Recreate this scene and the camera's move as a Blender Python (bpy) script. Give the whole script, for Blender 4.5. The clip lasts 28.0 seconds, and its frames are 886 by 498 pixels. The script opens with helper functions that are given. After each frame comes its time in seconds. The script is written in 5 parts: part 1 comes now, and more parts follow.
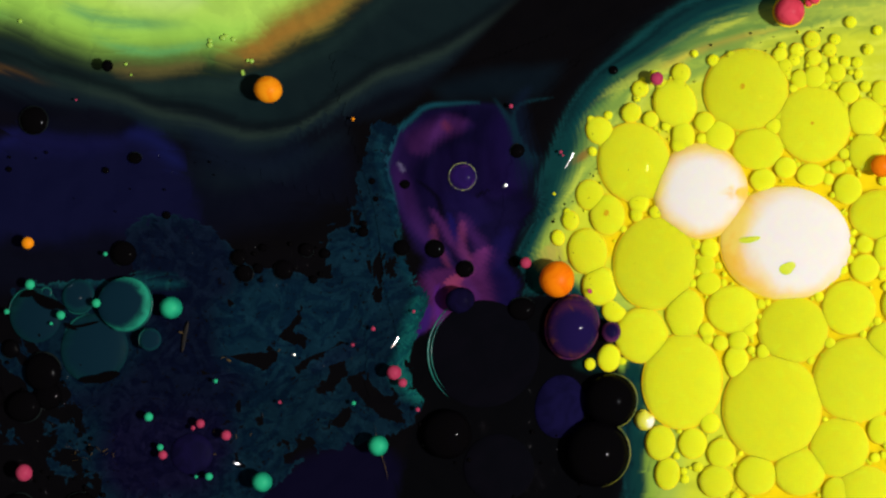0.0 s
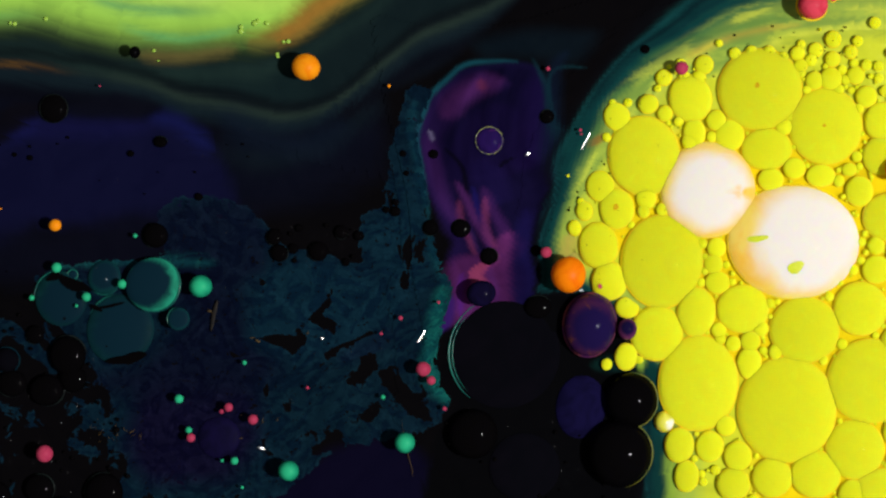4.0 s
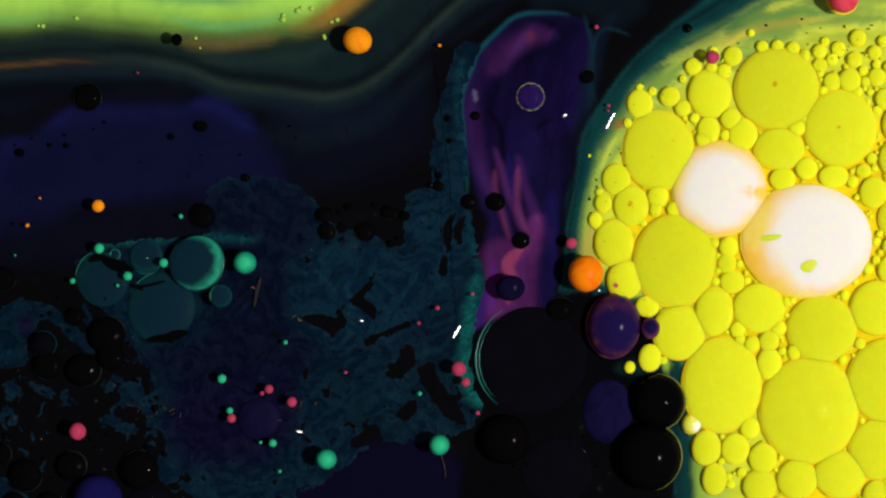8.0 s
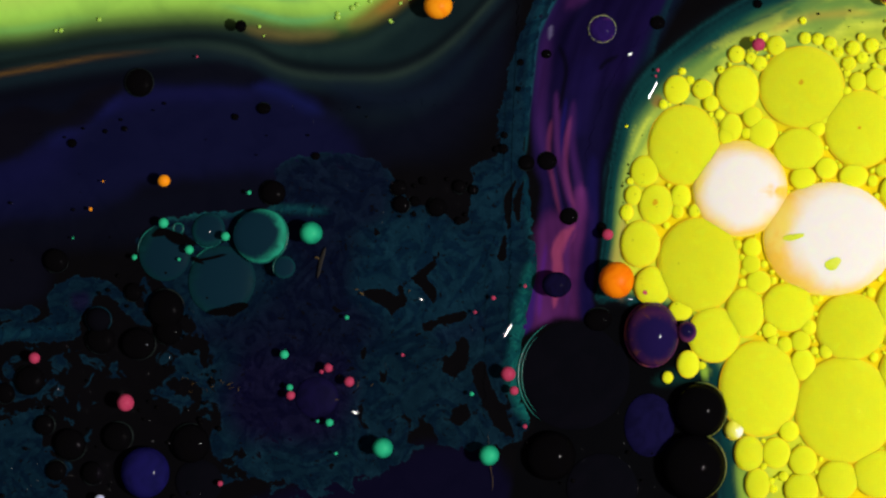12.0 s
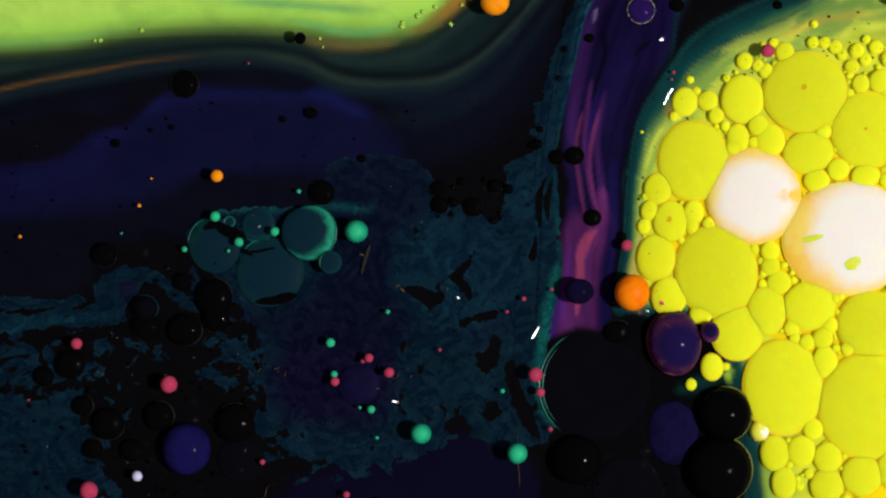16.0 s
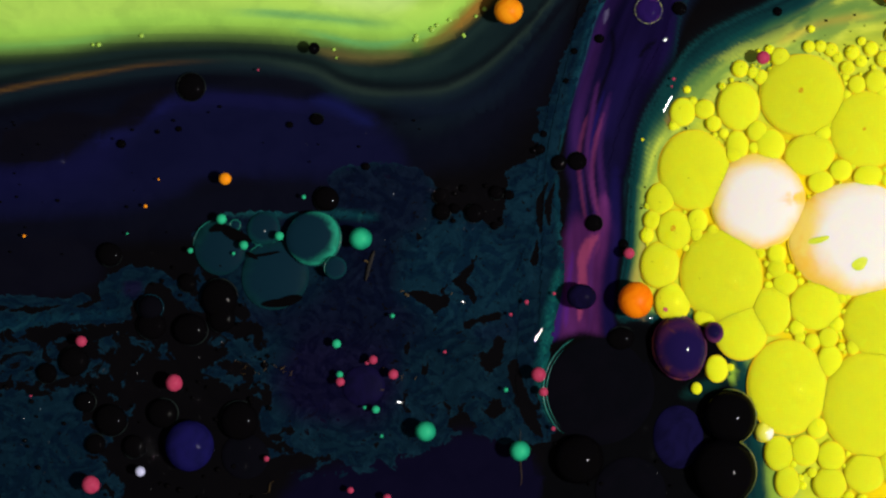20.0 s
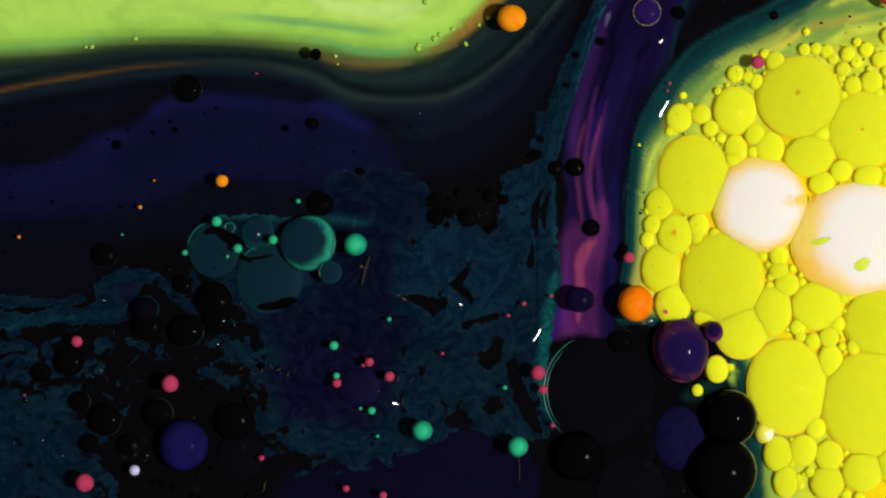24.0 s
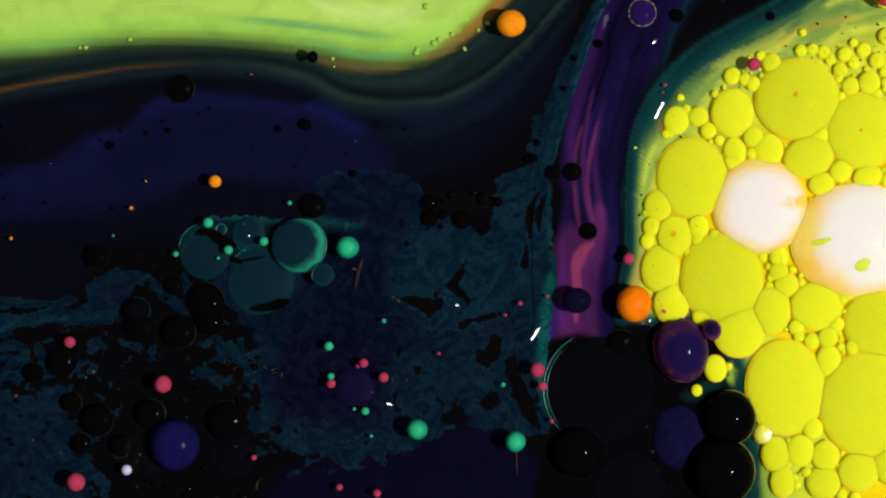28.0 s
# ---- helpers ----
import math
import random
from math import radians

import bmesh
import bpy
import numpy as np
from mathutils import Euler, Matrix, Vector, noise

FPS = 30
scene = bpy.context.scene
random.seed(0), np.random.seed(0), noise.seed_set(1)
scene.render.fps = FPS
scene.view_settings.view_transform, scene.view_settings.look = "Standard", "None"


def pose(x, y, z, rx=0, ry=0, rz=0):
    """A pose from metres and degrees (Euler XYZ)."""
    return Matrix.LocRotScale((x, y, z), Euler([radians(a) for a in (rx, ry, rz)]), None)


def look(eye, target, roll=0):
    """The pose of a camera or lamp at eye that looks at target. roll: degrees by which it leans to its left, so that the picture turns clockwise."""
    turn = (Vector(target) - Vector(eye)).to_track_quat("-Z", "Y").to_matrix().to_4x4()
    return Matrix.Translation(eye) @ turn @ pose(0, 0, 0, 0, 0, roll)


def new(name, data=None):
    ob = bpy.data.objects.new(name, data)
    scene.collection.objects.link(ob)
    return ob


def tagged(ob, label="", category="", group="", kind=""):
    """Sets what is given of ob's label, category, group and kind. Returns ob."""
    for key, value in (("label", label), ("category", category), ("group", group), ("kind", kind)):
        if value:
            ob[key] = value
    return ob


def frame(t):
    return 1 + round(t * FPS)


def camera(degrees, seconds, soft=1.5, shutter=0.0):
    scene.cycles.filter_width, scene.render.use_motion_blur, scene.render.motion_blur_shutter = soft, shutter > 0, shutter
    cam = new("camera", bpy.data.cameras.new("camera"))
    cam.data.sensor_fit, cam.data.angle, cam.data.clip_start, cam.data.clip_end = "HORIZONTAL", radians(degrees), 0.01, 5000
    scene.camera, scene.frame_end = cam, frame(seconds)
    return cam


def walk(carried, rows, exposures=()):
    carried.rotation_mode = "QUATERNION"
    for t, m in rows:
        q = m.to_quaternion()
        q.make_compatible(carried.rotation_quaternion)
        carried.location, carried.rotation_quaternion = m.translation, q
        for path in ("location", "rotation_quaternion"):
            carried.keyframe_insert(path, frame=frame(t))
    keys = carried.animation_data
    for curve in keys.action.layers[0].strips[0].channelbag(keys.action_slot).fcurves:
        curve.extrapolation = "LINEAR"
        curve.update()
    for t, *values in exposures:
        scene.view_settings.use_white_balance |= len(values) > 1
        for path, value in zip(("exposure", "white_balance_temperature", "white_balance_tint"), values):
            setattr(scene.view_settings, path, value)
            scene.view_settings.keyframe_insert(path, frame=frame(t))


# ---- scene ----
# A tray of oil and poured paints, filmed from straight above. Dish units: 25 to the millimetre,
# x to the right, y towards the viewer, origin at the far left of the filmed patch.
U = 0.00004
HIGH = 0.17785

# ---- camera ----
cam = camera(20.0, 28.0, soft=2.4)
walk(cam, [(0.0, pose(0, 0, HIGH)), (28.0, pose(0, 0, HIGH))])

# ---- light ----
world = bpy.data.worlds.new("studio")
scene.world = world
world.use_nodes = True
world.node_tree.nodes["Background"].inputs[0].default_value = (1.0, 0.97, 0.92, 1)
world.node_tree.nodes["Background"].inputs[1].default_value = 0.16
LAMP_WAY = Vector((0.47, -0.09, 0.878)).normalized()
lamp_data = bpy.data.lights.new("studio_lamp", "AREA")
lamp_data.shape, lamp_data.size, lamp_data.size_y = "RECTANGLE", 0.026, 0.020
lamp_data.energy, lamp_data.color = 1.6, (1.0, 0.985, 0.95)
lamp = new("studio_lamp", lamp_data)
lamp.matrix_world = look(LAMP_WAY * 0.40, (0, 0, 0))

# ---- the drift of the liquid ----
TIMES = (0, 1.5, 3, 4.5, 6, 7.5, 9, 10, 11, 12, 13, 14, 15, 16, 17, 18.5, 20, 22, 24, 26, 28)
TRACERS = []
BEAT = []


def tracer(x, y, wx, wy):
    TRACERS.append((x, y, *wx, *wy))


tracer(736, 26, (-285, -22.5, 13.6, -6.2), (82.5, -48.3, 9.8, -11.9))
tracer(471, 639, (-219.9, -9.6, 0.6, 0.3), (78.9, -12.5, -1.2, -7.5))
tracer(196, 727, (-172.8, -16.5, -5.6, -2), (99.9, -4.6, -2.5, -5.7))
tracer(648, 798, (-188.8, -1.9, -1.4, 0.1), (57.7, 10.1, -3.7, -4.1))
tracer(391, 51, (-251.1, -40.8, 7.4, -9.1), (9.1, -51.3, 7.6, -13))
tracer(256, 332, (-233.1, -20.3, -1.6, -4.3), (70, -25.2, -0.6, -8.2))
tracer(221, 150, (-183.7, -18.5, -5.7, -6), (34.5, -21.7, -0.5, -7.3))
tracer(434, 201, (-204.8, -8.7, -6.1, -3.7), (34.5, -36.5, 2.7, -11.8))
tracer(516, 427, (-214, -1.3, -6.2, -0.6), (69.9, -44.2, 6.1, -12.8))
tracer(366, 431, (-206.2, -9.2, -10.1, -2.3), (67.9, -30.2, 2.3, -9.8))
tracer(301, 455, (-209.7, -9.1, -9.7, -1.9), (73.6, -23.5, 1.9, -8.6))
tracer(447, 352, (-236.7, -0.2, -6.3, 0.3), (49.6, -36.3, 4.8, -11.4))
tracer(841, 800, (-158.5, 7.5, 1.3, 3.3), (-8.1, 13.7, -9.6, -4.8))
tracer(1082, 126, (-204.1, 8, -7, -8.4), (183, -29.5, -7.7, -1.5))
tracer(931, 127, (-228.4, -12.5, 8.2, -9), (162.4, -33.8, -2.3, -2.5))
tracer(1134, 576, (-135.6, -6.3, 8.9, -2.1), (-31.3, -19.6, 5.1, -9.4))
tracer(873, 658, (-165, 7.9, 6, 6.3), (-0.7, 3.6, -5.1, -4.4))
tracer(960, 631, (-133.9, 6.6, 4.6, -0.2), (-42.8, -10.9, -0.4, -7.7))
tracer(1197, 586, (-120.6, -0.7, 0.4, -1.6), (7.3, 6, -5.3, -3))
tracer(1075, 493, (-85.9, -1, 1.4, -5.4), (-39.3, -27, 5.3, -11.4))
tracer(1066, 406, (-125.5, 6.9, 6.5, 6.2), (4.8, -44.4, 4.3, -13.1))
tracer(980, 394, (-146.9, 14.4, -1.3, 2.1), (50.8, -31.7, 6, -3.5))
tracer(942, 307, (-158.5, 8.7, 1.9, 2.3), (94.3, -42.4, 7.6, -6.3))
tracer(1030, 83, (-212.5, -2, 1.5, -8), (177.3, -38.6, -5.2, -6.2))
tracer(1319, 84, (-111.1, 43.3, -5.3, 9.4), (14.7, -36.3, 6.8, -8.6))
tracer(1508, 740, (-115.5, -1.9, 0.7, -3), (9.6, 8.9, -0.9, 3))
tracer(1492, 115, (-61.1, 31.8, -4.9, 5.5), (-4.9, -6.8, 2.2, -0.1))
tracer(1403, 309, (-68.8, -6.9, 3.2, -3.3), (-3.5, -6.7, 1.8, -1.1))
tracer(1404, 145, (-60.8, 26.4, -1.7, 4.9), (-7.2, -13.5, 3.9, -2.2))
tracer(1361, 345, (-74.3, -12, 4.8, -4.7), (-6.8, -10.6, 3.9, -2.3))
tracer(1452, 469, (-89.7, -17.9, 6, -6.3), (6.5, -2.7, 0.8, -0.5))
tracer(1276, 757, (-139.2, -3.7, 4.1, -2.6), (-15.6, -0.6, 3.2, -1.2))
tracer(1128, 515, (-82.4, -2.7, -0.2, -4.7), (-26.8, -24.4, 1.6, -12.3))
tracer(1130, 68, (-183.4, 31.8, 7.6, -3.7), (163.6, -35.3, 1.2, -12.4))
tracer(1160, 663, (-118.5, -8.9, 4.7, -4.6), (-37.3, -12.5, 4.4, -6.6))
tracer(733, 471, (-196.6, 12.3, -4.4, 1.7), (49.8, -27.8, 2.2, -9.6))
tracer(803, 310, (-212.4, 20.6, -3.6, 4.6), (58.2, -37.9, 4.7, -9.6))
tracer(666, 346, (-229.4, 17.9, -3.5, 2.2), (61.3, -43.5, 3.3, -12.6))
tracer(858, 441, (-183, 14.3, -4.7, 0.9), (46.1, -30, 2.8, -9.3))
tracer(715, 541, (-195.1, -1.9, 1.9, -1), (54.6, -29.6, 0.8, -9.6))
tracer(599, 740, (-186.5, -5.6, -5, -0.9), (66.2, -12.6, -0.3, -7.5))
tracer(549, 661, (-194.5, 1.4, -3.2, 1.2), (65.5, -13.5, 1, -7.8))
tracer(37, 644, (-166.2, -15.2, -6.1, -1.3), (78, 1.5, -2.5, -0.4))
tracer(229, 848, (-165.1, -8.3, -10.9, -0.3), (109.5, 6.7, -4.9, -5.4))
tracer(126, 377, (-212.5, -10.5, -8.5, -5.9), (38, -9.8, 0.2, 0.2))
tracer(70, 470, (-188, -19, -8, -2.7), (48.7, -8.2, 0, -0.7))
tracer(139, 576, (-192.4, -13.2, -8, -3.4), (71.3, -6.6, 0.4, -0.8))
tracer(1573, 15, (-103, 39.8, -4.3, 4.4), (13.3, -7.3, 0.2, -1.8))
tracer(1593, 67, (-82.9, 34.4, -1.9, 12.2), (4.6, -2.9, 0.8, 4.9))
tracer(1553, 137, (-67.6, 31.2, -4, 7.9), (-3.2, -1.3, 1.4, 1.8))
tracer(1348, 701, (-119, -3.5, 2, -3.3), (-7.5, 5.8, 0.9, 1.3))
tracer(1249, 479, (-85.1, -13.5, 4, -6.3), (-15.2, -12.2, 3.8, -4.5))
tracer(1229, 721, (-140.1, 0, 4.7, 0.8), (-18.6, -5.7, 1, -6.5))
tracer(1060, 860, (-148.9, 5.6, 4, 3.9), (-27.6, 5.1, -4.6, -7.3))
tracer(1243, 260, (-69.7, 6.1, 2.1, -1.5), (-12.6, -36, 7.8, -6.8))
tracer(1121, 425, (-81.1, -6.8, 3.7, -4.1), (-25.7, -31.4, 4, -9.5))
tracer(1348, 801, (-129.6, -1.1, -0.8, -2.5), (-6.6, 7, 0.7, 1.4))
tracer(153, 898, (-151.9, -7.7, -8.7, -0.8), (113.1, 8, -5.6, -1.9))
tracer(100, 257, (-179.2, -15.7, -6.3, -6), (18.5, -9.1, 0.6, -0.2))
tracer(40, 758, (-151.4, -7.3, -10.8, -0.6), (97, 4.4, -3.3, -0.7))
tracer(73, 927, (-140.5, -6, -11.3, -0.8), (114.2, 12.3, -7, 1.1))
tracer(-60, 434, (-158.1, -14.9, -8.7, -0.9), (28.2, -1.8, 1.4, 1.6))
tracer(102, 802, (-153.7, -7.4, -9.9, -1.3), (107.3, 3.5, -3.7, -0.3))
tracer(6, 574, (-168.9, -17, -9.4, -0.9), (59.8, -5.8, -0.1, 1.1))
tracer(370, 920, (-172.5, -7.9, -7.8, -1.4), (100.5, 10.2, -5.8, -3.5))
tracer(159, 33, (-126.4, -13, -9.5, 18.8), (-24.3, -23.5, 4.2, -5.9))
tracer(1291, 160, (-64.2, 26.7, -4.2, 5.3), (-11, -30.9, 6.9, -7.5))
tracer(592, 16, (-241.1, -52.2, 8.9, 1.1), (-12.5, -48.3, 14.8, -22.4))
tracer(1090, 236, (-94.1, 15, -4, -1.5), (53.8, -49.2, 5.9, -9.9))
tracer(1134, 140, (-127.5, 17.8, -4.2, -4.4), (81.8, -49.4, 0.7, -7))
tracer(1187, 133, (-99.6, 38.7, -2.7, 8.3), (5.1, -50.6, 8.3, -17.9))
tracer(1179, 164, (-91, 26.5, -1.5, 3.1), (0.8, -54.8, 9.1, -15))
tracer(1227, 160, (-78.4, 28.9, -3.1, 3.3), (0.2, -34.9, 5.4, -7.8))
tracer(1125, 305, (-81.9, 1, 0.6, -4.6), (-23.3, -49.5, 6.7, -11.1))
tracer(1306, 17, (-194.5, 32.6, 1.3, -0.9), (58.9, -40.7, 0.8, -14))
BEAT.append((1.001, 0.914, 0.815, 0.706, 0.580, 0.437, 0.270, 0.144, 0.000, -0.158, -0.286, -0.379, -0.444, -0.503, -0.519, -0.527, -0.546, -0.533, -0.523, -0.504, -0.484))
BEAT.append((-1.036, -0.962, -0.824, -0.829, -0.794, -0.658, -0.420, -0.192, 0.000, 0.120, -0.027, -0.291, -0.532, -0.669, -0.769, -0.851, -0.892, -0.929, -0.961, -0.975, -0.954))
BEAT.append((-0.457, -0.187, -0.012, 0.002, -0.043, -0.077, -0.108, -0.082, 0.000, -0.030, -0.387, -0.737, -0.912, -0.966, -0.959, -0.796, -0.610, -0.266, 0.131, 0.576, 0.977))
BEAT.append((-0.727, -0.242, 0.042, 0.552, 0.906, 0.999, 0.709, 0.362, 0.000, -0.209, -0.081, 0.156, 0.328, 0.415, 0.276, 0.137, 0.078, -0.060, -0.033, 0.104, 0.122))
BEATS = np.array(BEAT)
SEEN = np.array(TRACERS, float)


def plate(a, b):
    r2 = ((a[:, None, :] - b[None, :, :]) ** 2).sum(-1) / 1e6
    return r2 * np.log(r2 + 1e-12) / 2


def solve_drift():
    c, v = SEEN[:, :2], SEEN[:, 2:]
    n = len(c)
    p = np.c_[np.ones(n), c / 1000]
    a = np.block([[plate(c, c) + 0.004 * np.eye(n), p], [p.T, np.zeros((3, 3))]])
    return np.linalg.solve(a, np.r_[v, np.zeros((3, v.shape[1]))])


DRIFT = solve_drift()


def drift(places):
    """Places (n, 2) at rest to their places (n, rows, 2) over TIMES."""
    q = np.asarray(places, float)
    n = len(SEEN)
    w = plate(q, SEEN[:, :2]) @ DRIFT[:n] + np.c_[np.ones(len(q)), q / 1000] @ DRIFT[n:]
    k = len(BEATS)
    return q[:, None, :] + np.stack([w[:, :k] @ BEATS, w[:, k:] @ BEATS], -1)


def drift_turn(places, h=12.0):
    """The same with the turn of the liquid about each place, in degrees."""
    q = np.asarray(places, float)
    dx = (drift(q + (h, 0)) - drift(q - (h, 0))) / (2 * h)
    dy = (drift(q + (0, h)) - drift(q - (0, h))) / (2 * h)
    return drift(q), -np.degrees(np.arctan2(dx[..., 1] - dy[..., 0], dx[..., 0] + dy[..., 1])), dx, dy


def spot(x, y, z=0.0):
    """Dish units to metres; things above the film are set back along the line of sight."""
    k = U * (1 - z * U / HIGH)
    return ((x - 784) * k, (441 - y) * k, z * U)


MOVES = []


def adrift(ob, x, y, z=0.0, turns=True):
    ob.location = spot(x, y, z)
    MOVES.append((ob, x, y, z, turns))
    return ob


# ---- materials ----
def chip(r, g, b):
    """A paint chip's 8-bit colour as a linear one."""
    return tuple(((v / 255 + 0.055) / 1.055) ** 2.4 if v > 10 else v / 255 / 12.92 for v in (r, g, b))


def node(mt, kind, **values):
    n = mt.node_tree.nodes.new(kind)
    for key, value in values.items():
        n.inputs[int(key[1:]) if key[0] == "i" and key[1:].isdigit() else key.replace("_", " ")].default_value = value
    return n


def link(mt, a, b):
    mt.node_tree.links.new(a, b)


def basic(name, rough=0.25, spec=0.2):
    mt = bpy.data.materials.new(name)
    mt.use_nodes = True
    b = mt.node_tree.nodes["Principled BSDF"]
    b.inputs["Roughness"].default_value = rough
    b.inputs["Specular IOR Level"].default_value = spec
    return mt, b


def mixed(mt, a, b, fac, blend="MIX"):
    m = mt.node_tree.nodes.new("ShaderNodeMix")
    m.data_type, m.blend_type = "RGBA", blend
    for socket, value in ((0, fac), (6, a), (7, b)):
        if hasattr(value, "links"):
            link(mt, value, m.inputs[socket])
        elif socket == 0:
            m.inputs[0].default_value = value
        else:
            m.inputs[socket].default_value = (*value, 1)
    return m.outputs[2]


def ramp(mt, value, lo, hi, smooth=True):
    m = mt.node_tree.nodes.new("ShaderNodeMapRange")
    m.interpolation_type = "SMOOTHSTEP" if smooth else "LINEAR"
    m.inputs[1].default_value, m.inputs[2].default_value = lo, hi
    link(mt, value, m.inputs[0])
    return m.outputs[0]


def noise_at(mt, coord, scale, detail=3.0, distort=0.0):
    n = node(mt, "ShaderNodeTexNoise", Scale=scale, Detail=detail, Distortion=distort)
    link(mt, coord, n.inputs["Vector"])
    return n.outputs["Fac"]


def math_node(mt, op, a, b):
    m = mt.node_tree.nodes.new("ShaderNodeMath")
    m.operation = op
    for i, v in enumerate((a, b)):
        if hasattr(v, "links"):
            link(mt, v, m.inputs[i])
        else:
            m.inputs[i].default_value = v
    return m.outputs[0]


def paint(name, colour, second, rough=0.25, spec=0.25, third=None, scale=500.0, core=None, sub=0.0, coat=0.07, even=1.5, notch=None, brim=None, spread=(0.0005, 0.00035, 0.0001)):
    """Paint held in a drop: two shades swirled at two scales, a shade per drop, and where core is given
    another pigment gathered in the middle of the drop."""
    mt, b = basic(name, rough, spec)
    coord = mt.node_tree.nodes.new("ShaderNodeTexCoord").outputs["Object"]
    info = mt.node_tree.nodes.new("ShaderNodeObjectInfo")
    col = mixed(mt, colour, second, ramp(mt, noise_at(mt, coord, scale, 3, 1.2), 0.38, 0.66))
    if third:
        col = mixed(mt, col, third, ramp(mt, noise_at(mt, coord, scale * 3.1, 4, 0.6), 0.55, 0.75))
    if core:
        pigment, inner, outer, span, lean = core
        sep = mt.node_tree.nodes.new("ShaderNodeVectorMath")
        sep.operation = "MULTIPLY"
        sep.inputs[1].default_value = (1 / (span * U), 1 / (span * U), 0)
        link(mt, coord, sep.inputs[0])
        off = mt.node_tree.nodes.new("ShaderNodeVectorMath")
        off.operation = "SUBTRACT"
        off.inputs[1].default_value = (*lean, 0)
        link(mt, sep.outputs[0], off.inputs[0])
        far = mt.node_tree.nodes.new("ShaderNodeVectorMath")
        far.operation = "LENGTH"
        link(mt, off.outputs[0], far.inputs[0])
        wob = math_node(mt, "ADD", far.outputs["Value"], math_node(mt, "MULTIPLY", math_node(mt, "SUBTRACT", noise_at(mt, coord, scale, 3, 0.8), 0.5), 0.5))
        plain = col
        col = mixed(mt, pigment, col, ramp(mt, wob, inner, outer))
        if notch:
            # a wisp of the outer pigment drawn in from the edge
            cut = mt.node_tree.nodes.new("ShaderNodeVectorMath")
            cut.operation = "SUBTRACT"
            cut.inputs[1].default_value = (notch[0], notch[1], 0)
            link(mt, sep.outputs[0], cut.inputs[0])
            thin = mt.node_tree.nodes.new("ShaderNodeVectorMath")
            thin.operation = "MULTIPLY"
            thin.inputs[1].default_value = (1 / notch[2], 1 / notch[3], 0)
            link(mt, cut.outputs[0], thin.inputs[0])
            size = mt.node_tree.nodes.new("ShaderNodeVectorMath")
            size.operation = "LENGTH"
            link(mt, thin.outputs[0], size.inputs[0])
            frayed = math_node(mt, "ADD", size.outputs["Value"], math_node(mt, "MULTIPLY", math_node(mt, "SUBTRACT", noise_at(mt, coord, scale * 2.5, 4, 1.5), 0.5), 1.6))
            col = mixed(mt, plain, col, ramp(mt, frayed, 0.25, 1.1))
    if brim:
        # warm shade at the drop's edge put into the colour: amber towards the brim
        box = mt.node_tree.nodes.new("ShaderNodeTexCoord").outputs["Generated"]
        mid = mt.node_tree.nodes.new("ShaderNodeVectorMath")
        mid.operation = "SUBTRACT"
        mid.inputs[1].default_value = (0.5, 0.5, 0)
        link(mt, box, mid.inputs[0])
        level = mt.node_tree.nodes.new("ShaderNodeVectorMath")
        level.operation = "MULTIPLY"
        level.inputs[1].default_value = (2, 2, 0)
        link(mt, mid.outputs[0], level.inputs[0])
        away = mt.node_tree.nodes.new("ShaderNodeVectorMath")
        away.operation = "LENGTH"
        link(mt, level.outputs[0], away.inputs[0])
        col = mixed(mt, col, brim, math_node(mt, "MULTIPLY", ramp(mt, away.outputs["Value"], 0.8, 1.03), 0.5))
    tone = ramp(mt, info.outputs["Random"], -0.6, 1.0, False)
    shade = mixed(mt, (0.86, 0.86, 0.86), (1.04, 1.04, 1.04), tone)
    col = mixed(mt, col, shade, 1.0, "MULTIPLY")
    link(mt, col, b.inputs["Base Color"])
    if sub:
        b.inputs["Subsurface Weight"].default_value = sub
        b.inputs["Subsurface Radius"].default_value = spread
        b.inputs["Subsurface Scale"].default_value = 1.0
        b.inputs["Coat Weight"].default_value = coat
        b.inputs["Coat Roughness"].default_value = 0.015
        b.inputs["Coat IOR"].default_value = 1.4
    bump = node(mt, "ShaderNodeBump", Strength=0.05, Distance=0.00002)
    link(mt, noise_at(mt, coord, scale * 6, 2), bump.inputs["Height"])
    if not sub:
        link(mt, bump.outputs[0], b.inputs["Normal"])
        return mt
    # light spreads inside thick paint, so the body shades flatter than its skin
    link(mt, bump.outputs[0], b.inputs["Coat Normal"])
    face = mt.node_tree.nodes.new("ShaderNodeNewGeometry").outputs["Normal"]
    lift = mt.node_tree.nodes.new("ShaderNodeVectorMath")
    lift.operation = "ADD"
    lift.inputs[1].default_value = (0, 0, even)
    link(mt, face, lift.inputs[0])
    unit = mt.node_tree.nodes.new("ShaderNodeVectorMath")
    unit.operation = "NORMALIZE"
    link(mt, lift.outputs[0], unit.inputs[0])
    link(mt, unit.outputs[0], b.inputs["Normal"])
    return mt


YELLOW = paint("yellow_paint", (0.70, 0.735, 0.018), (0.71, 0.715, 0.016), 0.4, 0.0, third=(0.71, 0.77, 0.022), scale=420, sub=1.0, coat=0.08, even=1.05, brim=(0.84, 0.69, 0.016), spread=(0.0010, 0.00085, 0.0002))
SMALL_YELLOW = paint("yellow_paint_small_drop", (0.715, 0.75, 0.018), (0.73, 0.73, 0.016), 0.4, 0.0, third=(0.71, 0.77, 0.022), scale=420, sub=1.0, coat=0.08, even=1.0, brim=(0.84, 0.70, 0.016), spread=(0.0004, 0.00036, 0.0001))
# glow in the gaps between bubbles put into this colour as orange
YELLOW_RIM = paint("amber_yellow_meniscus", (0.88, 0.66, 0.015), (0.90, 0.55, 0.012), 0.4, 0.0, sub=0.02, coat=0.02, even=2.2)
